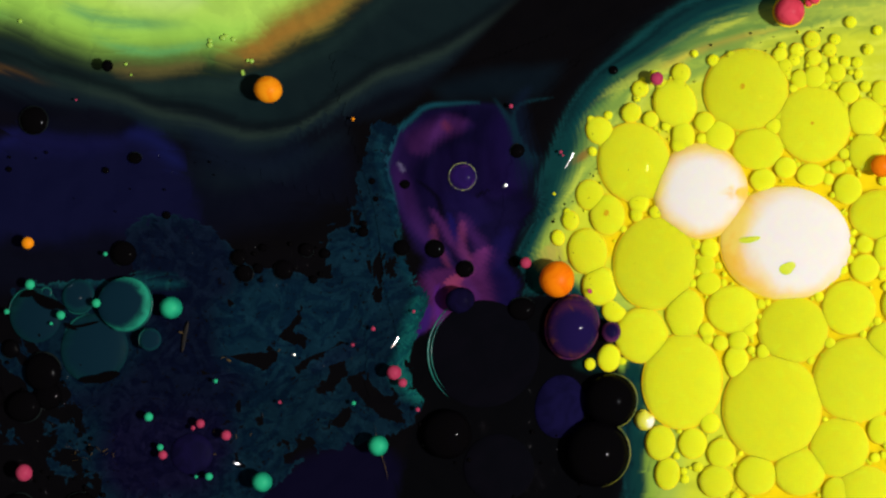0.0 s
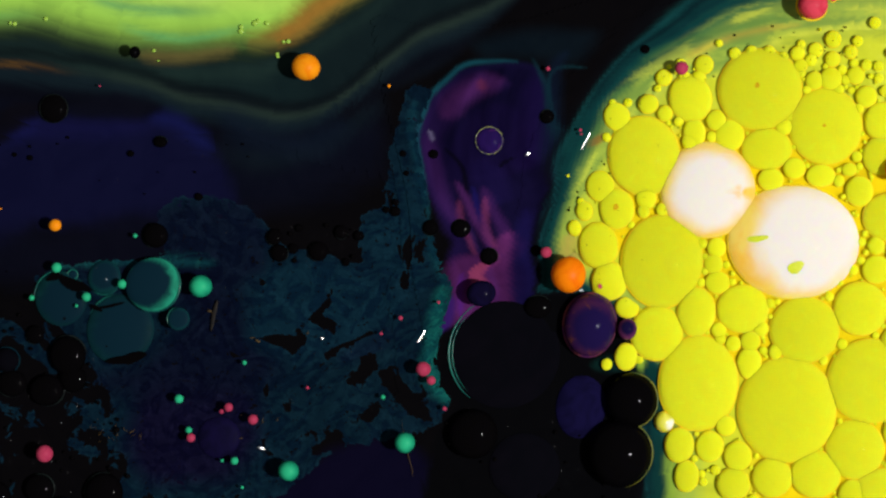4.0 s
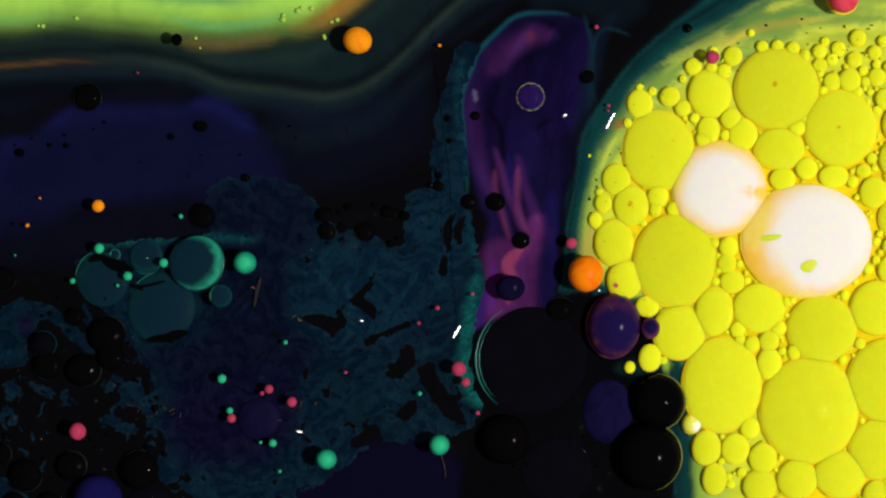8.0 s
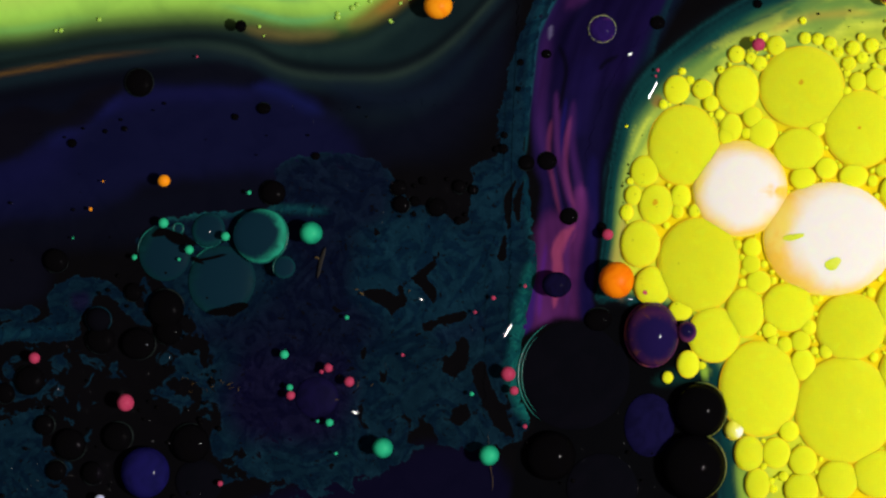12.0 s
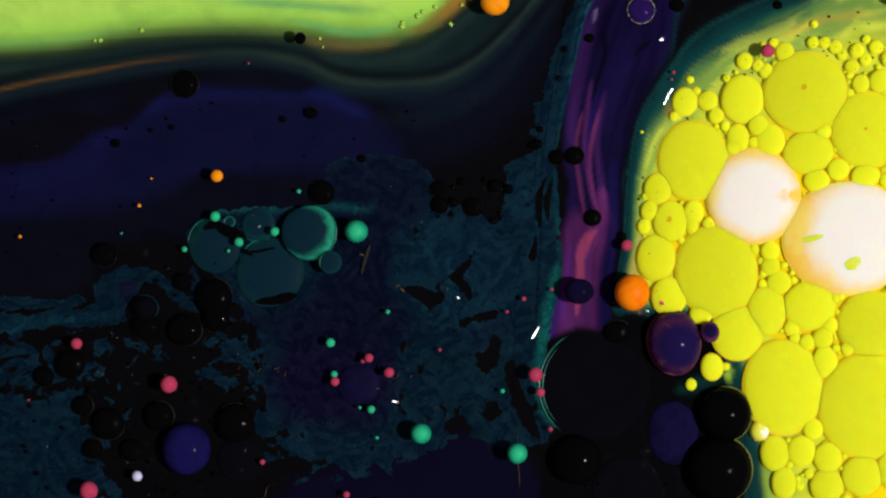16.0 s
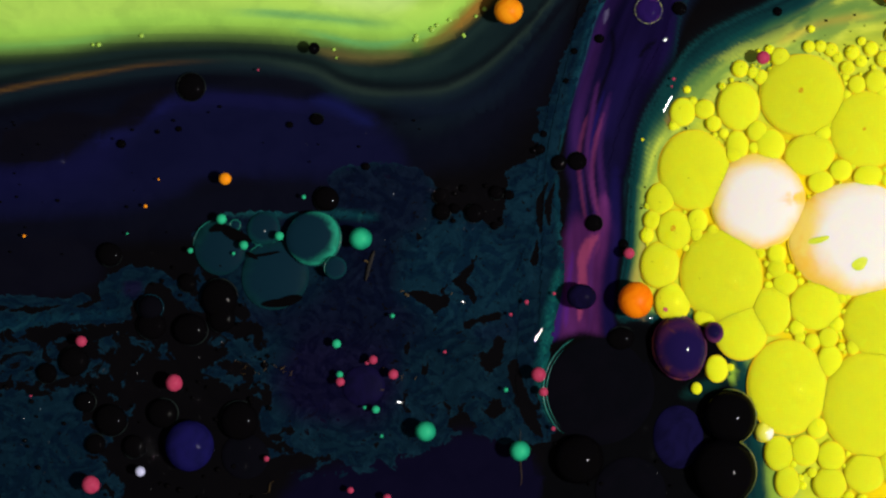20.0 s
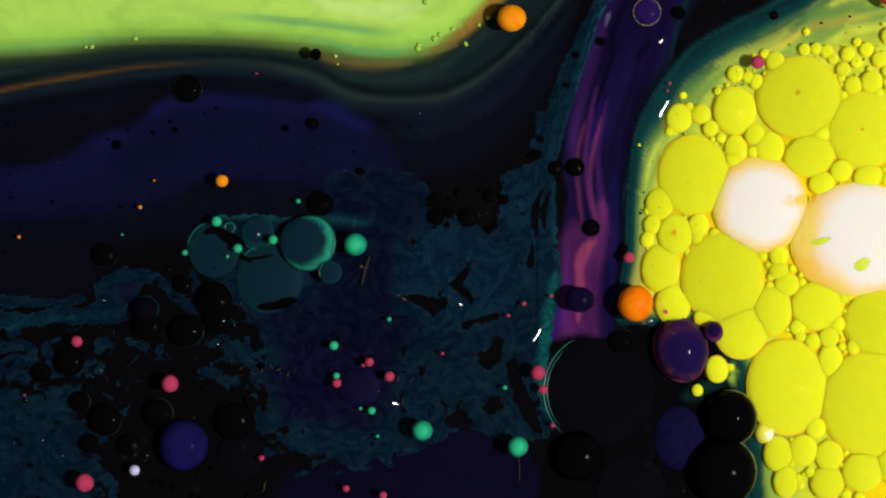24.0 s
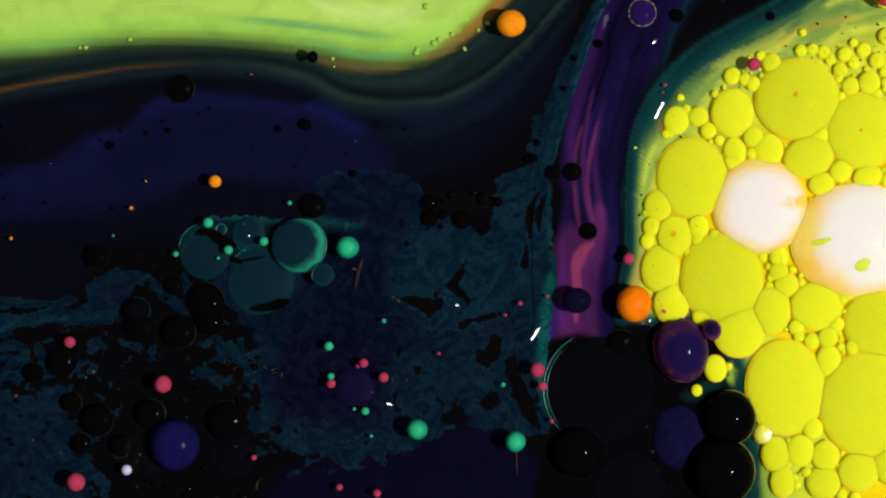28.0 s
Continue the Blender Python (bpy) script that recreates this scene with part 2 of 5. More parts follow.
ORANGE = paint("orange_paint", chip(245, 150, 20), chip(235, 125, 10), 0.4, 0.05, scale=700)
DEEP_ORANGE = paint("deep_orange_paint", chip(248, 130, 8), chip(232, 105, 5), 0.4, 0.06, scale=500)
PINK = paint("pink_paint", chip(180, 60, 90), chip(162, 46, 80), 0.45, 0.05, scale=900)
RED = paint("red_paint", chip(222, 70, 90), chip(200, 50, 70), 0.4, 0.06, scale=600)
GREEN = paint("sea_green_paint", chip(22, 140, 105), chip(19, 122, 94), 0.45, 0.05, scale=800, core=(chip(42, 176, 126), 0.25, 0.95, 20, (0, 0)))
BLACK = paint("black_oil", chip(6, 5, 6), chip(6, 5, 7), 0.05, 0.015)
BEAD = paint("glossy_black_oil", chip(4, 3, 4), chip(7, 5, 6), 0.04, 0.12)
INK = paint("blue_black_ink", chip(8, 8, 13), chip(10, 9, 15), 0.3, 0.0, scale=300)
BLUE = paint("blue_ink", chip(22, 19, 74), chip(16, 15, 56), 0.06, 0.03, scale=350)
PURPLE = paint("purple_ink", chip(36, 19, 78), chip(24, 14, 56), 0.06, 0.03, third=chip(80, 34, 100), scale=380)
VIOLET_RIM = paint("violet_edge", chip(70, 28, 72), chip(110, 52, 54), 0.3, 0.05, scale=500)
TEAL = paint("teal_skin", chip(10, 38, 48), chip(10, 32, 46), 0.12, 0.03, third=chip(13, 44, 50), scale=420)
TEAL_RIM = paint("bright_teal_meniscus", chip(23, 104, 92), chip(14, 72, 72), 0.25, 0.25)
LILAC = paint("lilac_white_paint", chip(205, 205, 235), chip(180, 180, 220), 0.4, 0.05)
GLINT = bpy.data.materials.new("clear_oil_crest")
GLINT.use_nodes = True
gloss = node(GLINT, "ShaderNodeBsdfGlossy", Roughness=0.12)
clear = GLINT.node_tree.nodes.new("ShaderNodeBsdfTransparent")
blend = node(GLINT, "ShaderNodeMixShader", Fac=0.06)
link(GLINT, clear.outputs[0], blend.inputs[1])
link(GLINT, gloss.outputs[0], blend.inputs[2])
link(GLINT, blend.outputs[0], GLINT.node_tree.nodes["Material Output"].inputs["Surface"])


def film_material():
    """The paint film: dissolved pigment below, a torn skin of teal paint on it."""
    mt, b = basic("paint_film", 0.4, 0.003)
    under = mt.node_tree.nodes.new("ShaderNodeAttribute")
    under.attribute_name = "under"
    skin = mt.node_tree.nodes.new("ShaderNodeAttribute")
    skin.attribute_name = "skin"
    rest = mt.node_tree.nodes.new("ShaderNodeAttribute")
    rest.attribute_name = "rest"
    co = rest.outputs["Vector"]
    # places in hundreds of dish units
    edge = math_node(mt, "MULTIPLY", math_node(mt, "SUBTRACT", noise_at(mt, co, 2.6, 4, 1.2), 0.5), 1.3)
    cover = math_node(mt, "ADD", skin.outputs["Alpha"], edge)
    pits = ramp(mt, noise_at(mt, co, 11.0, 2, 0.4), 0.66, 0.68)
    gaps = ramp(mt, noise_at(mt, co, 4.2, 3, 0.9), 0.69, 0.71)
    holes = math_node(mt, "MAXIMUM", pits, gaps)
    solid = math_node(mt, "SUBTRACT", ramp(mt, cover, 0.47, 0.53), math_node(mt, "MULTIPLY", holes, 0.85))
    clean = mt.node_tree.nodes.new("ShaderNodeClamp")
    link(mt, solid, clean.inputs[0])
    rim = math_node(mt, "MULTIPLY", ramp(mt, cover, 0.40, 0.5), math_node(mt, "SUBTRACT", 1.0, ramp(mt, cover, 0.52, 0.66)))
    mottled = mixed(mt, skin.outputs["Color"], (1.38, 1.36, 1.3), ramp(mt, noise_at(mt, co, 3.0, 3, 2.2), 0.4, 0.7), "MULTIPLY")
    mottled = mixed(mt, mottled, (0.5, 0.5, 0.68), math_node(mt, "MULTIPLY", ramp(mt, noise_at(mt, co, 1.3, 2.5, 3.2), 0.47, 0.57), 0.8), "MULTIPLY")
    mottled = mixed(mt, mottled, (1.5, 1.5, 1.4), math_node(mt, "MULTIPLY", rim, 0.75), "MULTIPLY")
    fold = math_node(mt, "ABSOLUTE", math_node(mt, "SUBTRACT", noise_at(mt, co, 1.3, 5, 2.6), 0.5), 0)
    lines = math_node(mt, "MULTIPLY", math_node(mt, "SUBTRACT", 1.0, ramp(mt, fold, 0.004, 0.024)), 0.5)
    mottled = mixed(mt, mottled, (0.35, 0.38, 0.5), lines, "MULTIPLY")
    fold2 = math_node(mt, "ABSOLUTE", math_node(mt, "SUBTRACT", noise_at(mt, co, 2.3, 4, 3.4), 0.46), 0)
    lines2 = math_node(mt, "MULTIPLY", math_node(mt, "SUBTRACT", 1.0, ramp(mt, fold2, 0.003, 0.016)), 0.45)
    mottled = mixed(mt, mottled, (1.7, 1.6, 1.5), lines2, "MULTIPLY")
    swirl = mixed(mt, under.outputs["Color"], (0.86, 0.87, 0.9), ramp(mt, noise_at(mt, co, 1.1, 3, 1.4), 0.4, 0.7), "MULTIPLY")
    swirl = mixed(mt, swirl, (1.06, 1.05, 1.04), ramp(mt, noise_at(mt, co, 3.0, 3, 0.5), 0.45, 0.75), "MULTIPLY")
    link(mt, mixed(mt, swirl, mottled, clean.outputs[0]), b.inputs["Base Color"])
    bump = node(mt, "ShaderNodeBump", Strength=0.1, Distance=0.00002)
    link(mt, math_node(mt, "ADD", clean.outputs[0], math_node(mt, "MULTIPLY", noise_at(mt, co, 12.0, 3), 0.25)), bump.inputs["Height"])
    link(mt, bump.outputs[0], b.inputs["Normal"])
    return mt


FILM = film_material()
TRAY, tray_b = basic("black_tray_enamel", 0.35, 0.3)
tray_b.inputs["Base Color"].default_value = (0.004, 0.004, 0.005, 1)
TABLE, table_b = basic("dark_table_board", 0.6, 0.2)
tc = TABLE.node_tree.nodes.new("ShaderNodeTexCoord").outputs["Object"]
link(TABLE, mixed(TABLE, (0.02, 0.017, 0.015), (0.035, 0.03, 0.026), noise_at(TABLE, tc, 14.0, 5, 0.5)), table_b.inputs["Base Color"])


# ---- mesh helpers ----
def mesh_of(name, bm, material):
    me = bpy.data.meshes.new(name)
    bm.normal_update()
    bm.to_mesh(me)
    bm.free()
    me.materials.append(material)
    me.shade_smooth()
    return me


def part(name, bm, material, parent, label=""):
    ob = new(name, mesh_of(name, bm, material))
    ob.parent = parent
    return tagged(ob, label)


def rings(bm, loops, cap_low=False, cap_high=True):
    """Skins a list of loops of points, all with the same count."""
    made = [[bm.verts.new(p) for p in loop] for loop in loops]
    n = len(loops[0])
    for a, b in zip(made, made[1:]):
        for i in range(n):
            bm.faces.new((a[i], a[(i + 1) % n], b[(i + 1) % n], b[i]))
    if cap_high:
        bm.faces.new(made[-1])
    if cap_low:
        bm.faces.new(made[0][::-1])


def dome(outline, height, steps=9, square=2.1):
    """A drop over an outline (list of (x, y) in dish units about its middle), bulging to its height,
    tucked in below its widest line."""
    bm = bmesh.new()
    loops = []
    for i in range(steps + 4):
        a = -0.9 + (math.pi / 2 - 0.06 + 0.9) * i / (steps + 3)
        k = math.cos(a) ** (2 / square) if math.cos(a) > 0 else 0
        z = math.sin(a) * height * (1 if a > 0 else 0.6)
        loops.append([(x * k * U, y * k * U, z * U) for x, y in outline])
    rings(bm, loops)
    return bm


def oval(rx, ry, n=28, lean=0.0, wobble=0.0, seed=0):
    rnd = random.Random(seed)
    p1, p2 = rnd.uniform(0, 6.28), rnd.uniform(0, 6.28)
    pts = []
    for i in range(n):
        a = 2 * math.pi * i / n
        k = 1 + wobble * (math.sin(2 * a + p1) + 0.6 * math.sin(3 * a + p2))
        x, y = rx * math.cos(a) * k, ry * math.sin(a) * k
        c, s = math.cos(lean), math.sin(lean)
        pts.append((x * c - y * s, x * s + y * c))
    return pts


def collar(outline, out, thick, z=0.0, a0=0.0, a1=1.0):
    """A fillet of liquid that runs round an outline, or along a share a0 to a1 of it."""
    bm = bmesh.new()
    n = len(outline)
    whole = a1 - a0 >= 0.999
    idx = [i for i in range(n)] if whole else [i % n for i in range(int(a0 * n), int(a1 * n) + 1)]
    loops = []
    for j, i in enumerate(idx):
        x, y = outline[i]
        r = math.hypot(x, y)
        w = thick if whole else thick * max(0.12, abs(math.sin(math.pi * j / (len(idx) - 1))) ** 0.6)
        ring = []
        for k in range(6):
            b = 2 * math.pi * k / 6
            q = (r + out + w * math.cos(b)) / r
            ring.append((x * q * U, y * q * U, (z + w * 0.7 * math.sin(b)) * U))
        loops.append(ring)
    if whole:
        loops.append(loops[0])
    rings(bm, loops, cap_low=not whole, cap_high=not whole)
    if whole:
        bmesh.ops.remove_doubles(bm, verts=bm.verts, dist=U * 0.01)
    return bm


# ---- tray and table ----
def board(name, half_x, half_y, z0, z1, material, bevel):
    bm = bmesh.new()
    bmesh.ops.create_cube(bm, size=1)
    for v in bm.verts:
        v.co = (v.co.x * 2 * half_x, v.co.y * 2 * half_y, z0 if v.co.z < 0 else z1)
    bmesh.ops.bevel(bm, geom=bm.edges[:], offset=bevel, segments=2, affect="EDGES")
    return new(name, mesh_of(name, bm, material))


tagged(board("ground", 1.2, 1.2, -0.034, -0.006, TABLE, 0.002), "dark matt table board under the tray", "table top", kind="structure")


def tray():
    base = tagged(new("paint_tray"), "shallow black enamelled tray full of oil and poured paints", "tray")
    bm = bmesh.new()
    loops = []
    for half, z in ((0.074, -0.006), (0.080, -0.004), (0.082, 0.004), (0.080, 0.0045), (0.077, 0.003), (0.073, -0.0012)):
        pts = oval(half * 1.15, half, 72)
        loops.append([(x, y, z) for x, y in pts])
    rings(bm, loops, cap_low=True, cap_high=True)
    part("tray_body", bm, TRAY, base)


tray()

# ---- pigment of the film ----
LATTICE = np.random.RandomState(7).rand(256, 256)


def value_noise(x, y):
    xi, yi = np.floor(x).astype(int), np.floor(y).astype(int)
    fx, fy = x - xi, y - yi
    fx, fy = fx * fx * (3 - 2 * fx), fy * fy * (3 - 2 * fy)
    a, b = LATTICE[yi % 256, xi % 256], LATTICE[yi % 256, (xi + 1) % 256]
    c, d = LATTICE[(yi + 1) % 256, xi % 256], LATTICE[(yi + 1) % 256, (xi + 1) % 256]
    return (a * (1 - fx) + b * fx) * (1 - fy) + (c * (1 - fx) + d * fx) * fy


def fbm(x, y, size, octaves=3):
    out, amp = 0, 0.5
    for i in range(octaves):
        out = out + amp * (value_noise(x / size + 17 * i, y / size + 31 * i) - 0.5)
        size, amp = size / 2, amp / 2
    return out


def step(v, lo, hi):
    k = np.clip((v - lo) / (hi - lo), 0, 1)
    return k * k * (3 - 2 * k)


def curve(points, n=6):
    """A smooth line through points (Catmull-Rom)."""
    p = np.array([points[0], *points, points[-1]], float)
    out = []
    for i in range(1, len(p) - 2):
        for t in np.linspace(0, 1, n, endpoint=False):
            out.append(0.5 * (2 * p[i] + (p[i + 1] - p[i - 1]) * t + (2 * p[i - 1] - 5 * p[i] + 4 * p[i + 1] - p[i + 2]) * t * t
                              + (3 * p[i] - p[i - 1] - 3 * p[i + 1] + p[i + 2]) * t ** 3))
    out.append(p[-2])
    return np.array(out)


def line_gap(x, y, pts):
    """Distance to a line, and how far along it."""
    best, along = np.full(x.shape, 1e9), np.zeros(x.shape)
    n = len(pts) - 1
    for i in range(n):
        a, d = pts[i], pts[i + 1] - pts[i]
        t = np.clip(((x - a[0]) * d[0] + (y - a[1]) * d[1]) / (d @ d + 1e-9), 0, 1)
        g = np.hypot(x - a[0] - t * d[0], y - a[1] - t * d[1])
        m = g < best
        best, along = np.where(m, g, best), np.where(m, (i + t) / n, along)
    return best, along


def inside(x, y, pts):
    """Signed distance to the edge of a closed outline, positive inside."""
    p = np.vstack([pts, pts[:1]])
    gap, _ = line_gap(x, y, p)
    odd = np.zeros(x.shape, bool)
    for a, b in zip(p, p[1:]):
        cross = (a[1] > y) != (b[1] > y)
        odd ^= cross & (x < (b[0] - a[0]) * (y - a[1]) / (b[1] - a[1] + 1e-12) + a[0])
    return np.where(odd, gap, -gap)


class Pour:
    """Pigment laid over the film stroke by stroke."""

    def __init__(self, x, y):
        self.x, self.y = x, y
        self.wx = x + 26 * fbm(x, y, 90) + 8 * fbm(x + 500, y, 24, 2)
        self.wy = y + 26 * fbm(x, y + 900, 90) + 8 * fbm(x, y + 300, 24, 2)
        self.under = np.tile(np.array(chip(8, 7, 9)), (len(x), 1))
        self.skin = np.tile(np.array(chip(8, 26, 38)), (len(x), 1))
        self.cover = np.full(len(x), -0.6)

    def lay(self, mask, colour, skin=False):
        target = self.skin if skin else self.under
        target += (np.array(chip(*colour)) - target) * mask[:, None]

    def stroke(self, points, width, colour, soft=6.0, strength=1.0, taper=True, skin=False, wild=0.5):
        x, y = self.x + (self.wx - self.x) * wild, self.y + (self.wy - self.y) * wild
        g, a = line_gap(x, y, curve(points))
        w = width * (np.clip(np.minimum(a, 1 - a) * 5, 0, 1) ** 0.6 if taper else 1.0)
        self.lay(strength * step(w / 2 + soft / 2 - g, 0, soft), colour, skin)

    def pool(self, points, colour, soft=20.0, strength=1.0, skin=False, wild=1.0):
        x, y = self.x + (self.wx - self.x) * wild, self.y + (self.wy - self.y) * wild
        self.lay(strength * step(inside(x, y, curve([*points, points[0]])), -soft / 2, soft / 2), colour, skin)

    def tear(self, points, reach=34.0, sign=1.0, top=1.1):
        """Skin over (or, with sign -1, torn away from) an outline."""
        d = inside(self.x, self.y, curve([*points, points[0]], 4))
        if sign > 0:
            self.cover = np.maximum(self.cover, np.clip(0.5 + d / reach, -0.6, top))
        else:
            self.cover = np.minimum(self.cover, np.clip(0.5 - d / reach, -0.6, 1.4))


def band_y(points, x):
    c = curve(points, 10)
    return np.interp(x, c[:, 0], c[:, 1])


STREAM = ((1010, 600), (985, 500), (978, 400), (972, 300), (980, 200), (1000, 100), (1040, 10), (1100, -60), (1180, -160))


def pigment(x, y):
    p = Pour(x, y)
    soft_x, soft_y = x + 30 * fbm(x, y, 200, 2), y + 12 * fbm(x, y, 160, 2)
    # the wave of green paint under the oil, and the veils below it
    shore = band_y([(-420, 80), (-200, 72), (0, 70), (110, 55), (220, 47), (310, 43), (400, 50), (500, 60), (590, 57), (640, 40), (700, 0), (726, -24), (780, -72), (843, -125), (900, -180), (940, -216), (1040, -290)], soft_x)
    d = soft_y - shore
    west = step(760 - x, 0, 140)
    veil = band_y([(-420, 190), (-200, 165), (0, 128), (100, 112), (200, 102), (310, 90), (400, 104), (470, 130), (560, 147), (650, 150), (720, 126), (780, 84), (820, 40), (876, -22), (952, -89), (1029, -124), (1110, -150), (1240, -200)], soft_x)
    e = soft_y - veil
    left = step(890 + np.maximum(0, 20 - y) * 1.6 - x, 0, 60) * step(330 - y, 0, 60)
    p.lay(left * step(e, -70, -10) * step(260 - e, 0, 160), (10, 12, 24))
    p.lay(step(-e, 0, 40) * step(d, -10, 40) * left, (18, 32, 34))
    far = step(x, 680, 790)
    p.lay(step(-e, 0, 40) * step(d, -10, 40) * left * far * 0.5, (15, 24, 28))
    p.lay(np.exp(-((d - 34) / 16) ** 2) * left * (1 - 0.35 * far), (26, 42, 40))
    p.lay(np.exp(-((e + 2) / 10) ** 2) * left * step(x, 180, 420) * 0.8, (40, 54, 46))
    p.lay(np.exp(-((e - 14) / 16) ** 2) * left * 0.7, (20, 34, 40))
    p.lay(np.exp(-((e - 62) / 24) ** 2) * left * step(x, 520, 640) * 0.6, (16, 26, 32))
    p.lay(np.exp(-((e + 20) / 9) ** 2) * left * 0.75, (11, 17, 20))
    p.lay(np.exp(-((e - 40) / 16) ** 2) * left * 0.6, (8, 8, 14))
    p.lay(np.exp(-((e + 1) / 4.2) ** 2) * step(290 - x, 0, 220) * step(x, -360, -60) * 0.5, (112, 78, 30))
    p.lay(step(-d, -24, 14) * left, (58, 78, 46))
    p.lay(step(-d, -8, 36) * left, (122, 160, 64))
    p.lay(step(-d, 12, 56) * left, (160, 211, 84))
    p.lay(step(-d, 40, 90) * left * 0.8, (178, 216, 92))
    p.lay(np.exp(-((d + 30 - 10 * np.sin(x / 60)) / 7) ** 2) * step(x, 330, 430) * step(620 - x, 0, 120) * 0.7, (96, 170, 100))
    p.lay(np.exp(-((d + 62) / 9) ** 2) * step(x, 250, 330) * step(560 - x, 0, 120) * 0.6, (60, 140, 100))
    p.lay(np.exp(-((d + 22) / 9) ** 2) * step(200 - x, 0, 150) * 0.5, (110, 176, 90))
    # pale streak in the pigment for a highlight on the green wave
    p.stroke([(380, -70), (470, -45), (560, -50)], 34, (196, 226, 130), 40, 0.7)
    p.pool([(590, 44), (650, 24), (710, -22), (770, -76), (830, -130), (920, -208), (1010, -280), (920, -270), (820, -180), (730, -96), (660, -20)], (132, 90, 40), 44, 0.85, wild=0.4)
    p.stroke([(930, -236), (850, -160), (760, -84), (690, -14), (640, 24)], 18, (164, 106, 42), 30, 0.65, wild=0.2)
    p.stroke([(560, 60), (480, 66), (400, 56)], 16, (118, 104, 56), 26, 0.6, wild=0.2)
    # blue ink below the veils
    p.pool([(-420, 420), (-420, 320), (-120, 320), (0, 285), (60, 248), (130, 220), (185, 176), (240, 160), (320, 158), (410, 160), (455, 168), (505, 195), (560, 232), (600, 300), (500, 330), (250, 330), (100, 400)], (14, 15, 43), 40)
    p.stroke([(-300, 330), (-150, 330), (0, 310), (90, 262)], 70, (16, 16, 52), 80, 0.8)
    p.stroke([(160, 196), (250, 176), (330, 172), (420, 172)], 26, (19, 19, 60), 40, 0.7)
    p.stroke([(420, 160), (460, 168), (500, 188), (530, 206)], 20, (21, 25, 78), 34, 0.7, wild=0.3)
    p.stroke([(150, 205), (190, 178)], 18, (18, 20, 64), 34, 0.6)
    p.stroke([(60, 262), (110, 226), (150, 202), (184, 180)], 26, (20, 21, 66), 26, 0.6, wild=0.3)
    p.pool([(-90, 226), (0, 196), (40, 192), (90, 198), (130, 166), (180, 146), (196, 160), (176, 178), (142, 206), (110, 224), (56, 236), (0, 276), (-90, 300)], (11, 10, 17), 16, 0.92)
    p.pool([(250, 150), (330, 118), (400, 124), (440, 148), (400, 158), (330, 152), (280, 160)], (11, 12, 22), 18, 0.8)
    p.pool([(270, 330), (520, 300), (640, 300), (420, 410), (180, 440), (-100, 470), (-420, 520), (-420, 440), (0, 400)], (10, 11, 23), 60, 0.9)
    p.pool([(-300, 470), (-60, 450), (40, 452), (62, 500), (46, 548), (-60, 560), (-300, 560)], (11, 11, 21), 40, 0.9)
    p.stroke([(550, 160), (640, 185), (730, 170), (800, 110)], 40, (14, 22, 36), 60, 0.8)
    # torn teal skin
    p.tear([(446, 314), (470, 294), (520, 284), (590, 284), (636, 300), (660, 330), (690, 342), (706, 372), (748, 388), (792, 404), (798, 312), (848, 292), (846, 240), (858, 180), (868, 130), (890, 66), (906, 30), (918, 4), (936, -8), (956, -4), (950, 12), (935, 40), (912, 98), (906, 200), (900, 300), (916, 420), (924, 480), (908, 560), (894, 640), (918, 742), (880, 780), (800, 792), (720, 795), (660, 835), (560, 866), (480, 872), (430, 836), (366, 796), (346, 720), (330, 640), (296, 600), (290, 566), (230, 470), (210, 440), (250, 405), (330, 388), (450, 380)], 24, 1, 0.84)
    p.tear([(-300, 640), (-120, 630), (30, 640), (90, 660), (110, 700), (60, 720), (0, 740), (-60, 720), (-300, 760)], 60, 1, 0.62)
    p.tear([(-300, 760), (-40, 745), (30, 752), (60, 790), (72, 860), (100, 900), (60, 980), (-300, 1000)], 40)
    p.tear([(130, 640), (200, 650), (300, 640), (360, 700), (300, 740), (200, 720)], 70, 1, 0.46)
    p.tear([(60, 880), (110, 860), (140, 900), (110, 960), (60, 960)], 50, 1, 0.7)
    p.tear([(660, 320), (720, 330), (796, 320), (800, 300), (796, 400), (740, 384), (690, 366)], 14, -1)
    for hole in ([(700, 500), (740, 460), (744, 448), (738, 480), (722, 500), (742, 520), (738, 545), (722, 530), (700, 508), (680, 520), (690, 545), (668, 560), (664, 575), (652, 556), (610, 532), (640, 524), (676, 534), (672, 520)],
                 [(716, 582), (760, 566), (796, 552), (795, 572), (750, 578), (726, 592)], [(862, 424), (868, 440), (866, 466), (854, 470), (856, 440)],
                 [(868, 415), (862, 380), (868, 350), (885, 332), (874, 370), (874, 410)], [(884, 400), (880, 366), (892, 340), (900, 336), (892, 370), (892, 402)],
                 [(608, 650), (608, 630), (618, 622), (618, 640)], [(770, 640), (790, 600), (800, 606), (800, 650), (770, 665), (750, 662)],
                 [(806, 655), (830, 640), (846, 690), (878, 740), (880, 770), (846, 740), (820, 700)], [(700, 770), (730, 748), (746, 780), (720, 790), (690, 788)],
                 [(770, 726), (800, 712), (804, 740), (776, 748)], [(236, 420), (262, 418), (300, 432), (292, 444), (256, 428), (240, 440)],
                 [(360, 560), (384, 556), (386, 570), (350, 572)], [(630, 418), (640, 424), (626, 430)], [(556, 556), (572, 560), (566, 566)]):
        p.tear(hole, 9, -1)
    p.pool([(430, 300), (600, 280), (650, 330), (640, 400), (560, 430), (460, 460), (380, 420), (250, 400)], (10, 17, 33), 40, 0.9, skin=True)
    p.pool([(360, 720), (400, 620), (480, 590), (580, 630), (600, 720), (560, 790), (460, 800), (390, 790)], (12, 10, 32), 60, 0.95, skin=True)
